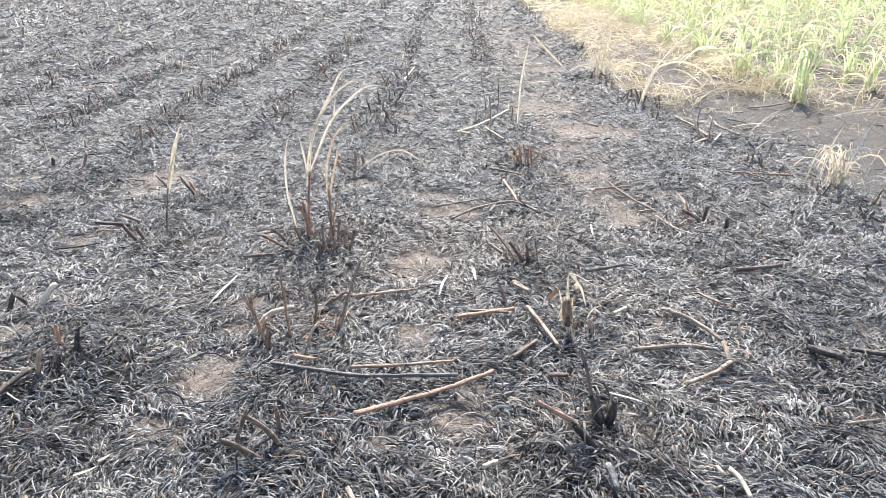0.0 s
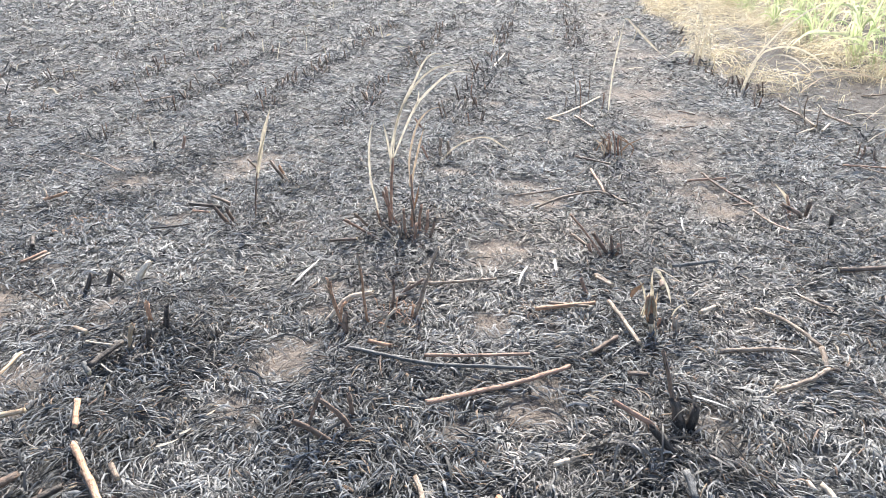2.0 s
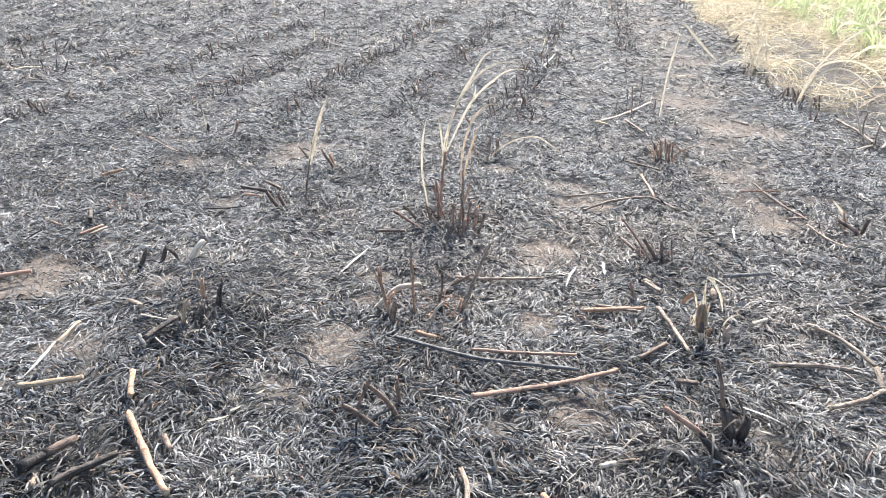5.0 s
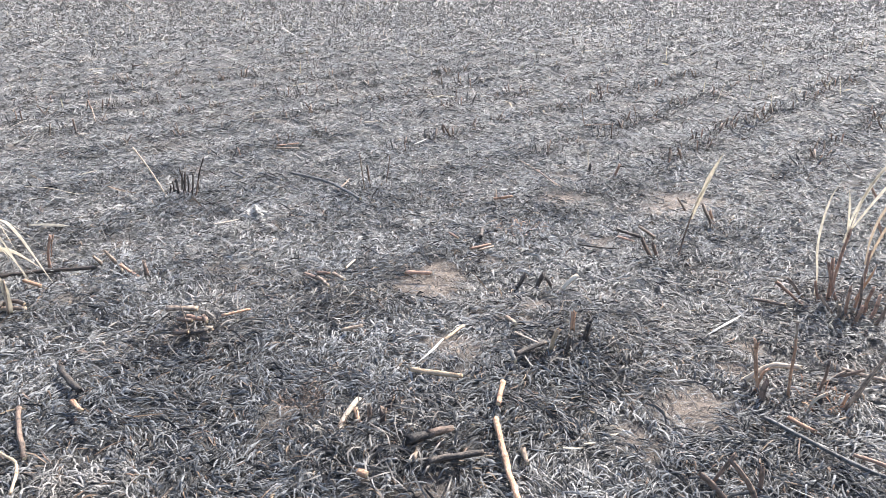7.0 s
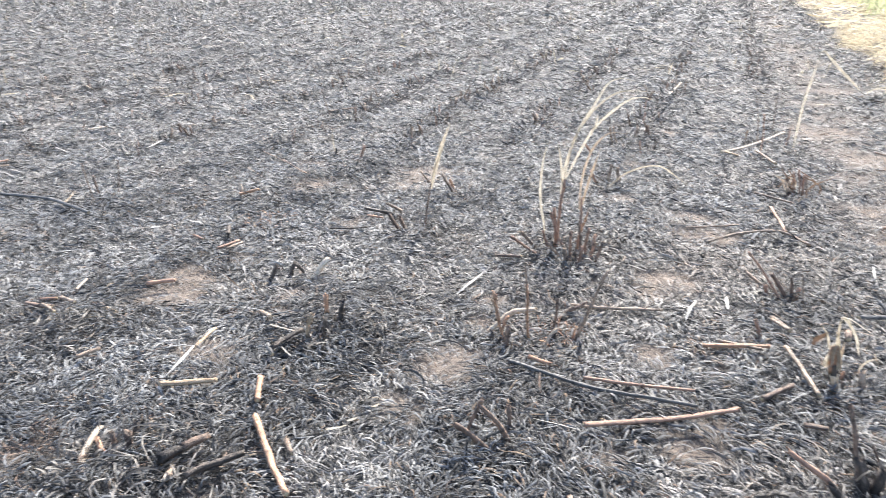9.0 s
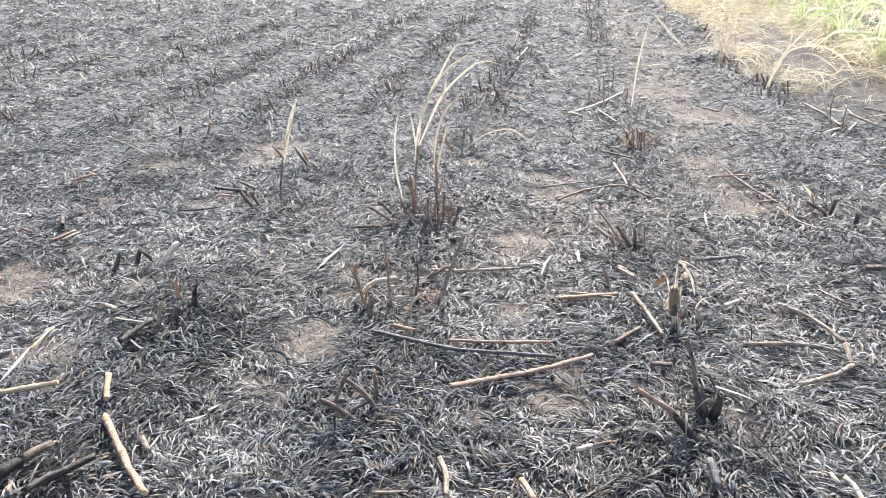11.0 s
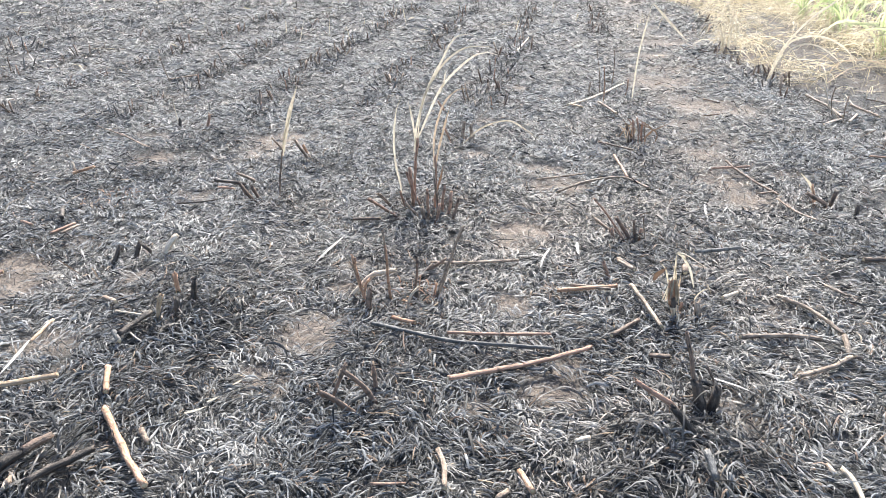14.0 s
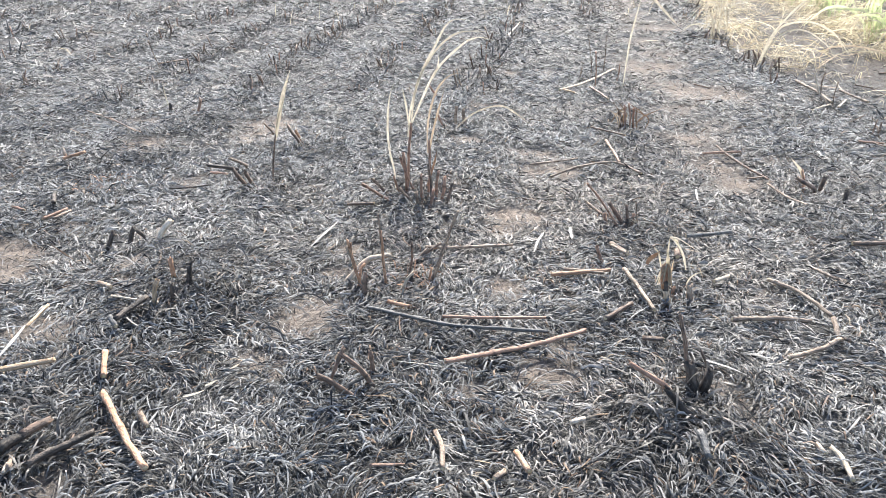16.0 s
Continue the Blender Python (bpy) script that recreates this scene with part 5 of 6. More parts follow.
fallen_leaf('ash', 0.010, (0.586, 3.625, 0.052), (0.591, 3.471, 0.052))
fallen_leaf('ash', 0.012, (-1.688, 5.806, 0.052), (-1.563, 5.739, 0.052))
fallen_leaf('ash', 0.006, (-0.407, 1.722, 0.052), (-0.314, 1.709, 0.072), (-0.240, 1.746, 0.052))
fallen_leaf('yellow', 0.012, (-0.944, 1.572, 0.052), (-0.929, 1.608, 0.052))
fallen_leaf('dry', 0.012, (-0.972, 1.468, 0.052), (-0.950, 1.506, 0.052))
fallen_leaf('dry', 0.014, (-1.006, 1.397, 0.052), (-0.959, 1.448, 0.052))
fallen_leaf('ash', 0.007, (0.571, 1.982, 0.052), (0.644, 1.932, 0.072), (0.700, 1.949, 0.052))
fallen_leaf('dry', 0.0300, (-4.563, 0.684, 0.055), (-4.488, 0.743, 0.055), (-4.407, 0.795, 0.055), (-4.327, 0.845, 0.055))
fallen_leaf('dry', 0.0140, (-4.568, 0.712, 0.055), (-4.668, 0.758, 0.055))
fallen_leaf('brown', 0.0120, (-5.108, 1.328, 0.055), (-4.985, 1.364, 0.055), (-4.864, 1.399, 0.055))
fallen_leaf('dry', 0.0100, (-5.520, 1.249, 0.055), (-5.529, 1.332, 0.055), (-5.566, 1.419, 0.055))
fallen_leaf('brown', 0.0100, (-3.795, 0.854, 0.055), (-3.853, 0.934, 0.055), (-3.869, 1.008, 0.055))
cane('red', 0.0090, (-2.075, 3.236, 0.050), (-1.960, 3.220, 0.050))
cane('char', 0.0070, (-2.167, 2.971, 0.045), (-2.037, 3.012, 0.045), (-1.962, 3.055, 0.045))
fallen_leaf('ash', 0.0100, (-1.890, 2.667, 0.055), (-1.894, 2.729, 0.055), (-1.876, 2.773, 0.055))
fallen_leaf('brown', 0.0100, (-3.994, 2.549, 0.055), (-4.080, 2.666, 0.055), (-4.168, 2.779, 0.055))
fallen_leaf('ash', 0.0140, (-6.832, 3.850, 0.055), (-6.856, 3.948, 0.055), (-6.648, 3.868, 0.055))
cane('grey', 0.012, (1.703, 2.721, 0.050), (1.809, 2.830, 0.050))
cane('char', 0.014, (1.492, 2.415, 0.050), (1.636, 2.403, 0.050))
cane('tan', 0.006, (1.324, 1.952, 0.050), (1.434, 1.979, 0.050))
cane('dark', 0.009, (1.057, 2.313, 0.050), (1.076, 2.307, 0.050))
cane('tan', 0.008, (1.042, 2.849, 0.050), (1.119, 2.763, 0.050))
cane('pale', 0.010, (-5.787, 4.093, 0.050), (-5.738, 4.255, 0.050))
cane('orange', 0.016, (-1.314, 0.799, 0.050), (-1.293, 0.809, 0.050))
cane('dark', 0.020, (0.485, 2.824, 0.050), (0.490, 2.770, 0.050))



# ---- stools of the further rows ----
# scraps strewn over the dark soil of the strip
cane('tan', 0.0100, (2.152, 6.834, 0.030), (2.330, 6.677, 0.030), (2.687, 7.019, 0.030))
fallen_leaf('brown', 0.0160, (1.654, 6.810, 0.040), (1.910, 7.325, 0.040), (1.977, 7.343, 0.040), (2.303, 7.766, 0.040), (2.452, 7.344, 0.040))
fallen_leaf('brown', 0.0140, (1.965, 7.558, 0.050), (2.264, 7.825, 0.050), (2.463, 7.401, 0.050))
fallen_leaf('dry', 0.0140, (1.428, 5.551, 0.020), (1.508, 5.679, 0.020), (1.599, 5.794, 0.020))
fallen_leaf('dry', 0.0100, (1.634, 5.669, 0.020), (1.695, 5.831, 0.020), (1.762, 5.974, 0.020))
fallen_leaf('brown', 0.0120, (1.834, 6.610, 0.020), (1.938, 6.583, 0.020), (2.077, 6.688, 0.020))
fallen_leaf('dry', 0.0090, (1.837, 5.276, 0.040), (1.946, 5.475, 0.040), (2.076, 5.657, 0.040))
fallen_leaf('dry', 0.0090, (1.736, 6.450, 0.030), (1.744, 6.123, 0.030), (1.792, 5.931, 0.030), (1.863, 5.785, 0.030))
fallen_leaf('brown', 0.0100, (1.554, 6.408, 0.020), (1.660, 6.249, 0.020), (1.785, 6.231, 0.020))
cane('dark', 0.0070, (1.851, 6.255, 0.020), (1.973, 6.217, 0.020), (2.046, 5.977, 0.020))
fallen_leaf('yellow', 0.0100, (1.969, 5.916, 0.030), (2.216, 6.365, 0.030), (2.477, 6.705, 0.030))
fallen_leaf('dry', 0.0090, (1.984, 6.930, 0.020), (2.030, 6.862, 0.020), (2.152, 7.135, 0.020))
fallen_leaf('dry', 0.0080, (1.878, 6.167, 0.020), (1.969, 6.082, 0.020), (2.110, 6.087, 0.020))
fallen_leaf('brown', 0.0090, (1.571, 6.076, 0.020), (1.661, 5.984, 0.020), (1.752, 5.712, 0.020))


def burnt_stool(seed):
    rng = np.random.RandomState(seed)
    ob = tagged(new("cane_stool"), "burnt cane stool of short blackened stubs in its row", "cane stool", "cane stools")
    for _ in range(rng.randint(4, 8)):
        a, r = rng.uniform(0, 2 * math.pi), 0.14 * math.sqrt(rng.rand())
        h = rng.uniform(0.04, 0.12)
        lean = rng.normal(0, 0.6, 2)
        base = (r * math.cos(a) * 0.8, r * math.sin(a) * 1.4, 0.0)
        top = (base[0] + h * lean[0], base[1] + h * lean[1], h)
        me, c, tan = stalk_mesh("stub", [(base[0], base[1], -0.02), top], rng.uniform(0.005, 0.009), STALK[rng.choice(["grey", "grey", "dark", "red", "grey", "tan"])], 6, 0.03, 2.5, 0.7)
        part("stub", me, ob)
    part("burnt_collar", tuft_mesh("burnt_collar", rng, 100, 0.18, 0.075, BURNT, 0.0065, 2), ob, "black burnt leaf sheaths")["kind"] = "stuff"
    return ob


def build_rows():
    rng = np.random.RandomState(17)
    kinds = [burnt_stool(200 + k) for k in range(7)]
    used = [False] * len(kinds)
    far_x, far_y = [], []
    for k in range(-58, 3):
        q0 = ROW_0 + k * ROW
        s = -30.0
        while s < 62:
            s += rng.uniform(0.30, 0.62)
            q = q0 + rng.normal(0, 0.045)
            if k == 2:
                q = float(burnt_edge(s)) - 0.12 + rng.normal(0, 0.06)
            x, y = from_row(q, s)
            d = math.hypot(x - STAND[0], y - STAND[1])
            bearing = math.degrees(math.atan2(x - STAND[0], y - STAND[1]))
            clear = 5.6 if bearing > -38 else 6.2
            if k == 2:
                clear = 4.0
            if (k == 1 and s < 9.5) or d < clear or rng.rand() < (0.2 if k == 2 else 0.14) or float(burnt(np.float64(x), np.float64(y))) < (0.5 if k == 2 else 0.9):
                continue
            if not -108 < bearing < 48 and d > 14:
                continue
            if d < 12 and -108 < bearing < 48:
                j = rng.randint(len(kinds))
                size = rng.uniform(0.75, 1.25)
                m = Matrix.Translation(lifted((x, y, 0))) @ Matrix.Rotation(rng.uniform(-0.6, 0.6) + math.pi * rng.randint(2), 4, "Z") @ Matrix.Scale(size, 4)
                if used[j]:
                    copy_thing(kinds[j], m)
                else:
                    kinds[j].matrix_basis, used[j] = m, True
            else:
                far_x.append(x)
                far_y.append(y)
    # what stands further off, past counting
    x, y = np.array(far_x), np.array(far_y)
    per = 15
    x, y = np.repeat(x, per), np.repeat(y, per)
    n = len(x)
    x, y = x + rng.normal(0, 0.09, n), y + rng.normal(0, 0.18, n)
    d = np.hypot(x - STAND[0], y - STAND[1])
    length = rng.uniform(0.05, 0.13, n)
    v, quads = strips(x, y, land(x, y), rng.uniform(0, 6.3, n), length * 0.5, np.clip(d * 0.0009, 0.010, 0.045), rng.normal(0, 0.5, n), np.zeros(n), rng.uniform(0.6, 3.2, n),
                      rng.uniform(-1.5, 1.5, n), rng.normal(0, 0.6, n), 1)
    tagged(joined("burnt_cane_stubble", [(v, quads)], BURNT), "rows of blackened cane stubble across the far field", "stubble", kind="stuff")


build_rows()


# ---- scattered pale scraps of stalk past the near ground ----
def build_scraps():
    rng = np.random.RandomState(71)
    n = 900
    x, y = fan(rng, n, 8.0, 40.0, -105, 20)
    keep = (burnt(x, y) > 0.9) & (rng.rand(n) < 1.2 - np.hypot(x, y) / 60)
    x, y = x[keep], y[keep]
    n = len(x)
    v, q = strips(x, y, land(x, y) + 0.03, rng.uniform(0, 6.3, n), rng.uniform(0.08, 0.40, n), rng.uniform(0.012, 0.028, n), rng.normal(0, 0.4, n), rng.uniform(0, 0.02, n),
                  np.abs(rng.normal(0, 0.08, n)), rng.normal(0, 0.4, n), np.zeros(n), 2)
    m = 1100
    x, y = fan(rng, m, 9.0, 44.0, -92, 0)
    keep = burnt(x, y) > 0.9
    x, y = x[keep], y[keep]
    m = len(x)
    tall = rng.uniform(0.08, 0.34, m)
    v2, q2 = strips(x, y, land(x, y), rng.uniform(0, 6.3, m), tall * 0.3, rng.uniform(0.008, 0.018, m), rng.normal(0, 0.3, m), np.zeros(m), rng.uniform(1.5, 3.4, m), rng.normal(0, 0.9, m), np.zeros(m), 2)
    # a pale line of ash far off, drawn as strips in the straw material
    m = 700
    x, y = rng.uniform(-40, -31, m), 28.5 + 0.25 * rng.randn(m)
    v3, q3 = strips(x, y, land(x, y) + 0.04, rng.uniform(0, 6.3, m), rng.uniform(0.15, 0.4, m), rng.uniform(0.03, 0.07, m), rng.normal(0, 0.4, m), np.zeros(m), np.abs(rng.normal(0, 0.2, m)), rng.normal(0, 0.4, m), np.zeros(m), 1)
    tagged(joined("pale_straw_drift", [(v3, q3)], STRAW), "thin pale streak of ash across the far field", "straw", kind="stuff")
    tagged(joined("scattered_cane_scraps", [(v, q), (v2, q2)], STRAW), "pale scraps of cane stalk and leaf scattered on ashes", "scraps", kind="stuff")


build_scraps()


# ---- unburnt strip: straw, dry leaves and young green cane ----
def straw_cover(s, dq):
    """How thick the straw lies, along the rows and across from the burnt edge: a swath on the edge, another at the foot of the green row, little on the dark soil between."""
    swath = np.exp(-((dq - 0.12) / 0.18) ** 2) * np.clip((s - 6.2) / 0.5, 0, 1)
    foot = np.exp(-((dq - 1.25) / 0.38) ** 2) * np.clip((s - 6.3) / 0.8, 0, 1)
    out = 0.17 + 0.85 * swath + 0.75 * foot + 0.5 * np.clip((s - 9.0) / 3, 0, 1)
    out = out * (1 - 0.5 * np.exp(-((dq - 0.65) / 0.25) ** 2) * np.clip((10.5 - s) / 1.5, 0, 1))
    out = out * (1 - 0.6 * np.exp(-((dq - 0.72) / 0.38) ** 2 - ((s - 6.5) / 0.75) ** 2))
    return out * (1 - 0.2 * np.clip((6.6 - s) / 0.6, 0, 1))


def build_straw():
    rng = np.random.RandomState(23)
    pieces = []
    for s0, s1, q0, q1, dense, length, width in ((3.6, 7.4, 0.0, 3.6, 420, 0.15, 0.0048), (6.4, 16.0, -0.1, 1.35, 640, 0.26, 0.0062), (7.0, 18.0, 1.2, 6.0, 330, 0.30, 0.008),
                                                 (16.0, 45.0, 0.0, 14.0, 90, 0.5, 0.03), (5.6, 9.0, 0.9, 4.4, 520, 0.24, 0.006)):
        n = int(dense * (s1 - s0) * (q1 - q0))
        s, dq = rng.uniform(s0, s1, n), rng.uniform(q0, q1, n)
        keep = rng.rand(n) < np.clip(0.5 + 1.0 * waves(s, dq, 51, 0.8, 3), 0.06, 1) * straw_cover(s, dq)
        s, dq = s[keep], dq[keep]
        n = len(s)
        x, y = from_row(burnt_edge(s) + 0.04 + dq, s)
        swath = np.exp(-((dq - 0.12) / 0.25) ** 2)
        turn = rng.normal(0, 1, n) * (0.95 - 0.45 * swath) - 0.5 + 1.2 * (1 - 0.6 * swath) * waves(x, y, 52, 1.3, 2) - 0.5 * swath
        pieces.append(strips(x, y, land(x, y) + 0.01 + 0.12 * rng.rand(n) ** 2, turn, length * rng.lognormal(0, 0.4, n), width * rng.lognormal(0, 0.3, n), rng.normal(0, 0.9, n),
                             rng.gamma(1.5, 0.035, n), rng.normal(0, 0.22, n), rng.normal(0, 0.6, n), rng.normal(0, 0.7, n), 1 if s0 > 15 else 3))
    # long bleached leaves standing in loops among the mulch and under the green row
    n = 2600
    s, dq = rng.uniform(6.5, 16.0, n), rng.uniform(0.0, 4.0, n)
    keep = rng.rand(n) < np.clip(0.42 * straw_cover(s, dq), 0, 1)
    s, dq = s[keep], dq[keep]
    n = len(s)
    x, y = from_row(burnt_edge(s) + 0.04 + dq, s)
    long = rng.uniform(0.25, 0.6, n)
    pieces.append(strips(x, y, land(x, y), rng.uniform(0, 6.3, n), long, rng.uniform(0.007, 0.013, n), rng.normal(0, 0.5, n), long * rng.uniform(0.15, 0.45, n), rng.uniform(0.0, 0.35, n),
                         rng.normal(0, 0.5, n), rng.normal(0, 0.6, n), 5))
    tagged(joined("straw_mulch", pieces, STRAW), "yellow dry cane straw lying along the burnt edge", "straw", kind="stuff")


build_straw()


def arching(rng, height, reach, bearing, droop):
    """The way a cane leaf goes: up, over and down."""
    u = np.array([0.0, 0.3, 0.6, 0.82, 1.0])
    rise = np.array([0.0, 0.55, 0.95, 1.0, 1.0 - droop]) * height
    out = np.array([0.0, 0.08, 0.32, 0.68, 1.0]) * reach
    side = rng.normal(0, 0.05, 5) * u * reach
    return [(o * math.cos(bearing) - w * math.sin(bearing), o * math.sin(bearing) + w * math.cos(bearing), z) for o, w, z in zip(out, side, rise)]


def cane_plant(seed, mat=GREEN):
    rng = np.random.RandomState(seed)
    ob = tagged(new("young_cane_plant"), "young green sugarcane plant with arching leaves", "cane plant", "young cane plants")
    for _ in range(rng.randint(2, 4)):
        b = rng.uniform(-0.07, 0.07, 2)
        me, c, tan = stalk_mesh("shoot", [(b[0], b[1], -0.02), (b[0] * 1.3, b[1] * 1.3, rng.uniform(0.12, 0.25))], 0.011, mat, 6, 0.04)
        part("shoot", me, ob)
    for _ in range(rng.randint(11, 16)):
        b = rng.uniform(-0.08, 0.08, 2)
        pts = arching(rng, rng.uniform(0.30, 0.80), rng.uniform(0.2, 0.75), rng.uniform(0, 6.28), rng.uniform(0.0, 0.7))
        pts = [(p[0] + b[0], p[1] + b[1], p[2]) for p in pts]
        part("leaf", blade_mesh("leaf", pts, rng.uniform(0.016, 0.032), mat, 0.07), ob)
    for _ in range(rng.randint(3, 6)):
        pts = arching(rng, rng.uniform(0.10, 0.35), rng.uniform(0.25, 0.5), rng.uniform(0, 6.28), rng.uniform(0.6, 1.0))
        part("dead_leaf", blade_mesh("dead_leaf", pts, rng.uniform(0.010, 0.018), BLADE["dry"], 0.07), ob, "dry yellow lower leaf")
    return ob


def build_green():
    rng = np.random.RandomState(5)
    kinds = [cane_plant(300 + k) for k in range(6)]
    used = [False] * len(kinds)
    far = []
    for k in range(0, 14):
        s = 6.1 - 0.75 * min(k, 3)
        while s < 48:
            s += rng.uniform(0.38, 0.75)
            q = 3.56 + 0.95 * k + rng.normal(0, 0.07)
            x, y = from_row(q, s)
            if s < 15 and k < 6:
                j = rng.randint(len(kinds))
                m = Matrix.Translation(lifted((x, y, 0))) @ Matrix.Rotation(rng.uniform(0, 6.28), 4, "Z") @ Matrix.Scale(rng.uniform(0.65, 1.0), 4)
                if used[j]:
                    copy_thing(kinds[j], m)
                else:
                    kinds[j].matrix_basis, used[j] = m, True
            else:
                far.append((x, y))
    f = np.repeat(np.array(far), 13, axis=0)
    n = len(f)
    x, y = f[:, 0] + rng.normal(0, 0.07, n), f[:, 1] + rng.normal(0, 0.07, n)
    length = rng.uniform(0.3, 0.7, n)
    v, q = strips(x, y, land(x, y), rng.uniform(0, 6.3, n), length * 0.7, rng.uniform(0.02, 0.04, n), rng.normal(0, 0.4, n), 0.4 * length, rng.uniform(0.3, 1.3, n),
                  rng.normal(0, 0.5, n), rng.normal(0, 0.5, n), 4)
    tagged(joined("green_cane_rows", [(v, q)], GREENS), "rows of young green sugarcane beyond the straw", "cane rows", kind="stuff")


build_green()


def dry_tuft(seed, x, y, label, count=14, height=0.22, reach=0.3, kind="dry", wide=1.0):
    rng = np.random.RandomState(seed)
    ob = tagged(new("dry_leaf_tuft"), label, "dry tuft", "dry tufts")
    ob.location = lifted((x, y, 0))
    for _ in range(count):
        pts = arching(rng, height * rng.uniform(0.4, 1.2), reach * rng.uniform(0.4, 1.2), rng.uniform(0, 6.28), rng.uniform(0.3, 1.0))
        b = rng.uniform(-0.05, 0.05, 2)
        part("dry_leaf", blade_mesh("dry_leaf", [(p[0] + b[0], p[1] + b[1], p[2]) for p in pts], wide * rng.uniform(0.006, 0.014), BLADE[kind if rng.rand() < 0.7 else "yellow"], 0.04), ob)
    return ob


dry_tuft(401, 2.15, 4.58, "yellow dry tuft of cane leaves at the burnt edge", 26, 0.24, 0.30)
dry_tuft(402, 0.90, 8.45, "dry straw tuft standing at the burnt edge", 18, 0.35, 0.35)
dry_tuft(403, 1.05, 10.0, "dry straw tuft standing at the burnt edge", 14, 0.35, 0.4)
dry_tuft(404, -3.80, 0.13, "pale yellow dry cane tuft spared by the fire", 44, 0.40, 0.42, wide=1.9)


def fibre_patch(seed, x, y, label, mat, count, radius, height, width=0.004):
    """A low patch of fibres or crumpled scraps."""
    rng = np.random.RandomState(seed)
    ob = tagged(new("fibre_patch", tuft_mesh("fibre_patch", rng, count, radius, height, mat, width, 4)), label, "fibre patch", kind="stuff")
    ob.location = lifted((x, y, 0.012))


fibre_patch(410, -1.86, 0.93, "reddish root fibres laid bare in burnt litter", STALK["dark"], 110, 0.10, 0.07, 0.003)
fibre_patch(411, -2.60, 2.95, "orange scorched straw scraps beside a stub", STALK["orange"], 80, 0.16, 0.05)


def ash_heap(x, y):
    """A low heap of crumpled leaves burnt to white ash."""
    rng = np.random.RandomState(412)
    n = 240
    a, r = rng.uniform(0, 6.3, n), 0.085 * np.sqrt(rng.rand(n))
    px, py = x + 1.5 * r * np.cos(a), y + 0.8 * r * np.sin(a)
    v, q = strips(px, py, land(px, py) + 0.015 + 0.045 * (1 - r / 0.085) * rng.rand(n) ** 0.5, rng.normal(0.4, 0.8, n), rng.uniform(0.04, 0.11, n), rng.uniform(0.008, 0.016, n), rng.normal(0, 1.0, n),
                  rng.gamma(1.5, 0.008, n), rng.normal(0, 0.15, n), rng.normal(0, 0.5, n), rng.normal(0, 0.7, n), 3)
    tagged(joined("ash_heap", [(v, q)], WHITE_ASH), "white crumpled heap of ashen leaves", "ash heap", kind="stuff")


ash_heap(-3.95, 1.87)
fibre_patch(413, 0.05, 2.56, "splintered tan cane fibres on bare soil", STALK["tan"], 90, 0.14, 0.05)
fibre_patch(414, -0.55, 2.35, "splintered orange cane fibres round a stool", STALK["orange"], 60, 0.12, 0.06)


def arch(label, width, kind, *points):
    """A long dry leaf that springs from the ground and bends over."""
    me = blade_mesh("arching_leaf", [lifted(p) for p in points], width, BLADE[kind])
    tagged(new("arching_leaf", me), label, "dry leaf", "arching dry leaves")


arch("long dry cane leaf arching over the straw", 0.017, "dry", (1.211, 7.172, 0.0), (1.295, 7.162, 0.284), (1.455, 7.142, 0.513), (1.598, 7.125, 0.622), (1.729, 7.109, 0.680), (1.889, 7.089, 0.659))
arch("long dry cane leaf arching over the straw", 0.020, "dry", (1.230, 7.169, 0.0), (1.257, 7.166, 0.128), (1.299, 7.161, 0.259), (1.360, 7.154, 0.359), (1.500, 7.137, 0.388), (1.649, 7.118, 0.353), (1.816, 7.098, 0.242), (1.980, 7.080, 0.060))
arch("long dry cane leaf arching over the straw", 0.014, "dry", (1.245, 7.15, 0.0), (1.300, 7.12, 0.220), (1.420, 7.10, 0.325), (1.570, 7.08, 0.300), (1.740, 7.06, 0.170), (1.860, 7.05, 0.050))
arch("dry brown leaf bent over the straw", 0.014, "brown", (1.75, 7.3, 0.0), (1.80, 7.25, 0.110), (1.98, 7.2, 0.170), (2.20, 7.15, 0.150), (2.42, 7.1, 0.03))
arch("pale dry stem leaning over bare soil", 0.016, "ash", (2.369, 4.968, 0.0), (2.42, 5.0, 0.13), (2.50, 5.02, 0.28))
arch("dry leaf leaning over bare soil", 0.012, "dry", (2.16, 4.85, 0.0), (2.20, 4.90, 0.16), (2.30, 4.98, 0.34))


# ---- far edge: meadow grass and trees ----
def build_meadow():
    rng = np.random.RandomState(9)
    x, y = fan(rng, 22000, 46.0, 100.0, -100, -10)
    keep = (burnt(x, y) < 0.1)
    x, y = x[keep], y[keep]
    n = len(x)
    length = rng.uniform(0.3, 0.75, n)
    v, q = strips(x, y, land(x, y), rng.uniform(0, 6.3, n), length * 0.6, rng.uniform(0.07, 0.16, n), rng.normal(0, 0.4, n), 0.2 * length, rng.uniform(0.6, 2.2, n),
                  rng.normal(0, 0.6, n), rng.normal(0, 0.5, n), 2)
    tagged(joined("meadow_grass", [(v, q)], MEADOW), "dry yellow-green grass beyond the burnt field", "grass", kind="stuff")


build_meadow()


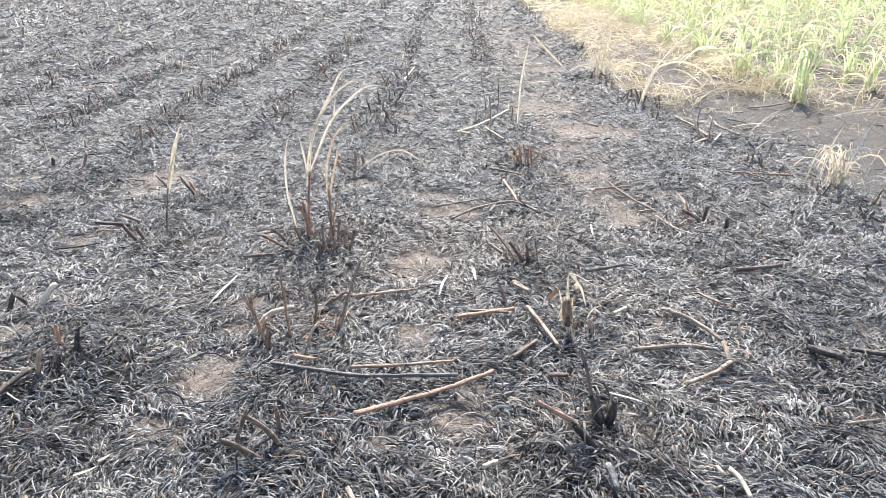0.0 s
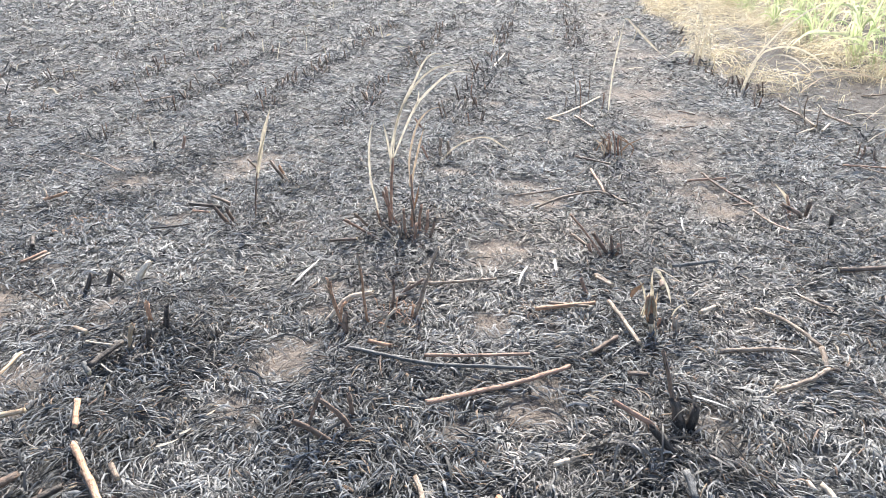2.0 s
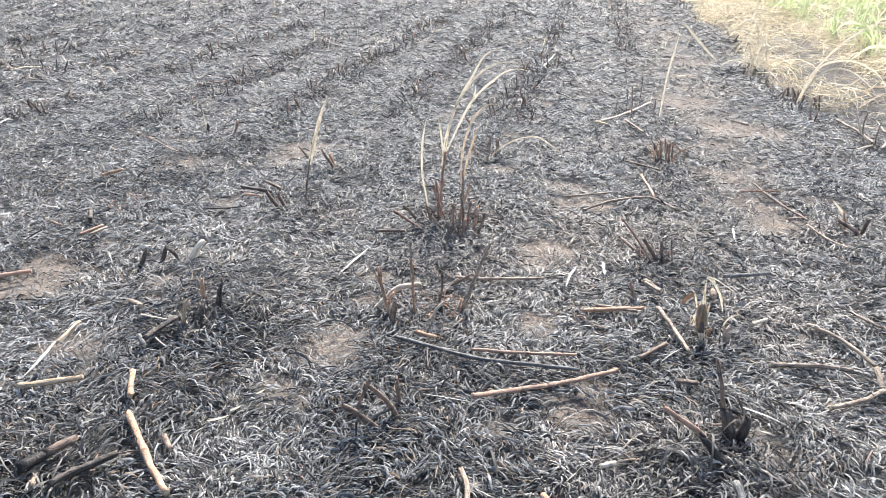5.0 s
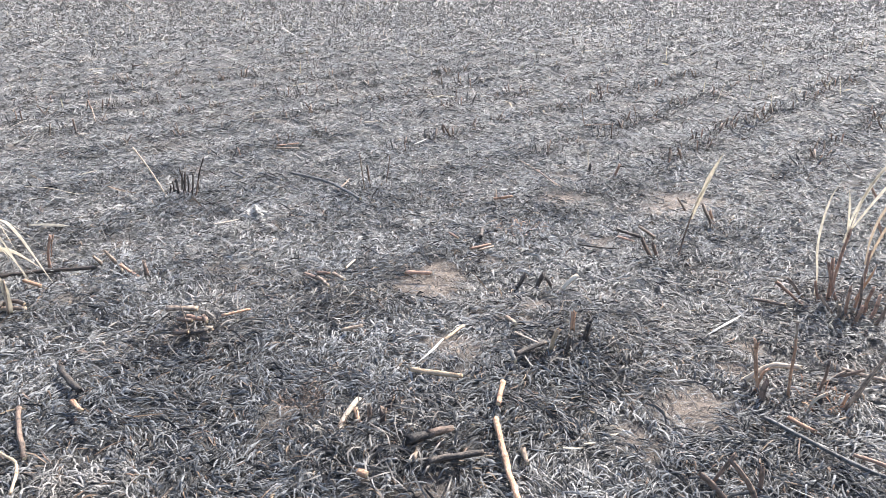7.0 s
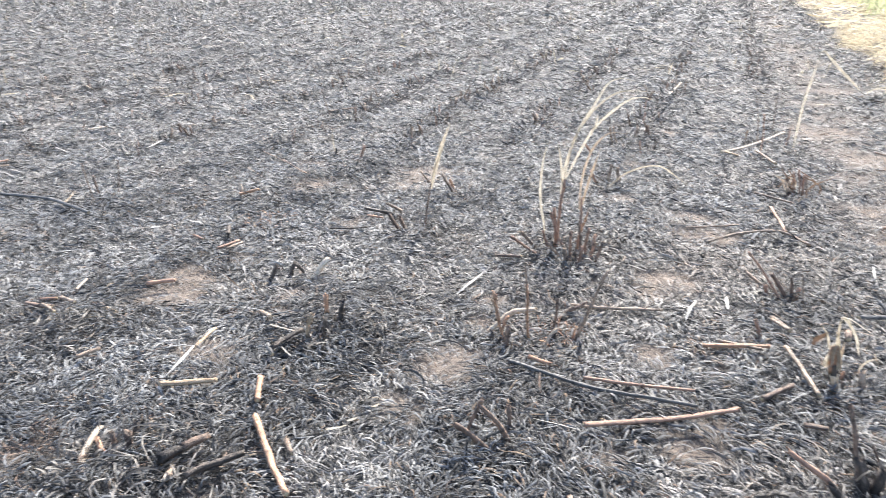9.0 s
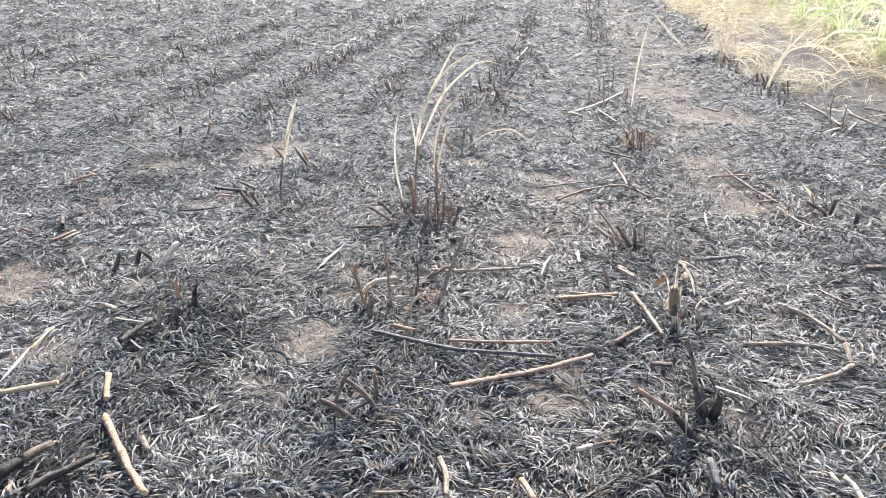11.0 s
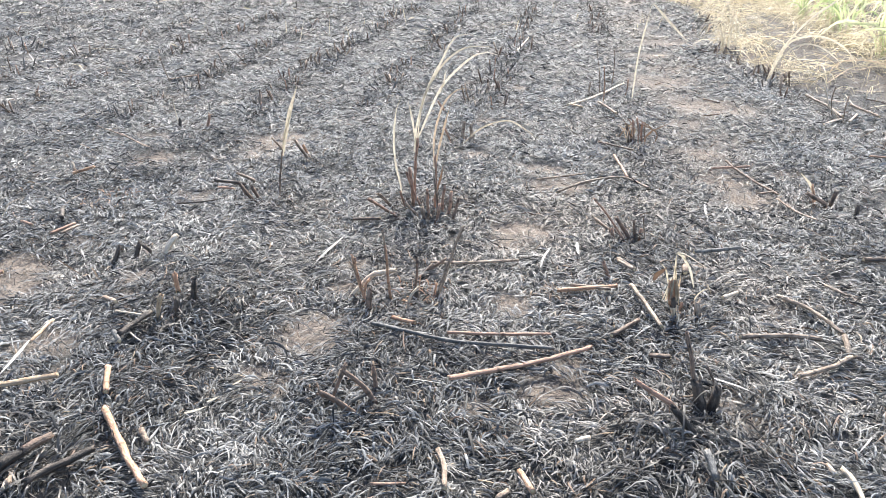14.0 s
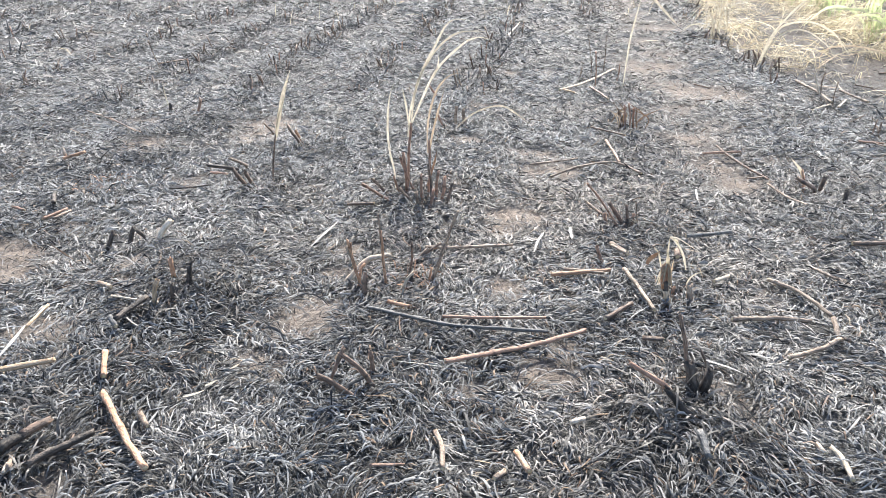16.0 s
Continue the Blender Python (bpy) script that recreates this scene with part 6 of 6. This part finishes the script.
def tree(seed, x, y, height):
    rng = np.random.RandomState(seed)
    ob = tagged(new("tree"), "broad leafy tree standing beyond the field", "tree", "trees at the field edge")
    ob.location = lifted((x, y, 0))
    lean = rng.normal(0, 0.05, 2)
    fork = 0.38 * height
    top = (lean[0] * fork, lean[1] * fork, fork)
    part("trunk", stalk_mesh("trunk", [(0, 0, -0.3), (lean[0] * 0.2, 0.05, fork * 0.5), top], 0.028 * height, BARK, 9, 0.25)[0], ob)
    tips = []
    for k in range(7):
        a = k * 0.9 + rng.uniform(-0.3, 0.3)
        reach, rise = height * rng.uniform(0.16, 0.36), height * rng.uniform(0.15, 0.5)
        end = (top[0] + reach * math.cos(a), top[1] + reach * math.sin(a), fork + rise)
        mid = (top[0] + 0.4 * reach * math.cos(a), top[1] + 0.4 * reach * math.sin(a), fork + 0.62 * rise)
        part("limb", stalk_mesh("limb", [(top[0], top[1], fork * 0.93), mid, end], 0.011 * height, BARK, 7, 0.3)[0], ob)
        tips += [end, mid]
    tips = np.array(tips + [(top[0], top[1], fork + 0.45 * height)])
    n = 1500
    at = tips[rng.randint(len(tips), size=n)] + rng.normal(0, 1, (n, 3)) * np.array([0.10, 0.10, 0.075]) * height
    v, q = strips(at[:, 0], at[:, 1], at[:, 2], rng.uniform(0, 6.3, n), rng.uniform(0.25, 0.6, n), rng.uniform(0.12, 0.28, n), rng.normal(0, 0.4, n), np.zeros(n), rng.normal(-0.2, 0.6, n),
                  rng.normal(0, 0.9, n), rng.normal(0, 0.4, n), 2)
    part("crown", mesh_from("crown", v, q, FOLIAGE), ob, "open uneven crown of dark green leaves")


for k, (tx, ty, th) in enumerate(((-70, 21, 8.5), (-66, 30, 7.0), (-72, 40, 9.0), (-60, 46, 6.5), (-64, 58, 9.5), (-52, 66, 8.0), (-40, 70, 7.0), (-80, 12, 9.0), (-28, 74, 8.0))):
    tree(500 + k, tx, ty, th)


def build_woods():
    rng = np.random.RandomState(12)
    n = 26000
    a = np.radians(rng.uniform(-180, 180, n))
    r = rng.uniform(190, 240, n)
    x, y = r * np.sin(a), r * np.cos(a)
    top = 5 + 2.5 * np.sin(a * 23) + 1.5 * np.sin(a * 61 + 1)
    z = top * np.sqrt(rng.rand(n))
    v, q = strips(x, y, z, rng.uniform(0, 6.3, n), rng.uniform(1.0, 2.6, n), rng.uniform(0.6, 1.5, n), rng.normal(0, 0.4, n), np.zeros(n), rng.normal(0, 0.5, n), rng.normal(0, 0.9, n), rng.normal(0, 0.4, n), 1)
    tagged(joined("distant_woods", [(v, q)], FOLIAGE), "low line of distant trees along the horizon", "woods", kind="stuff")


build_woods()
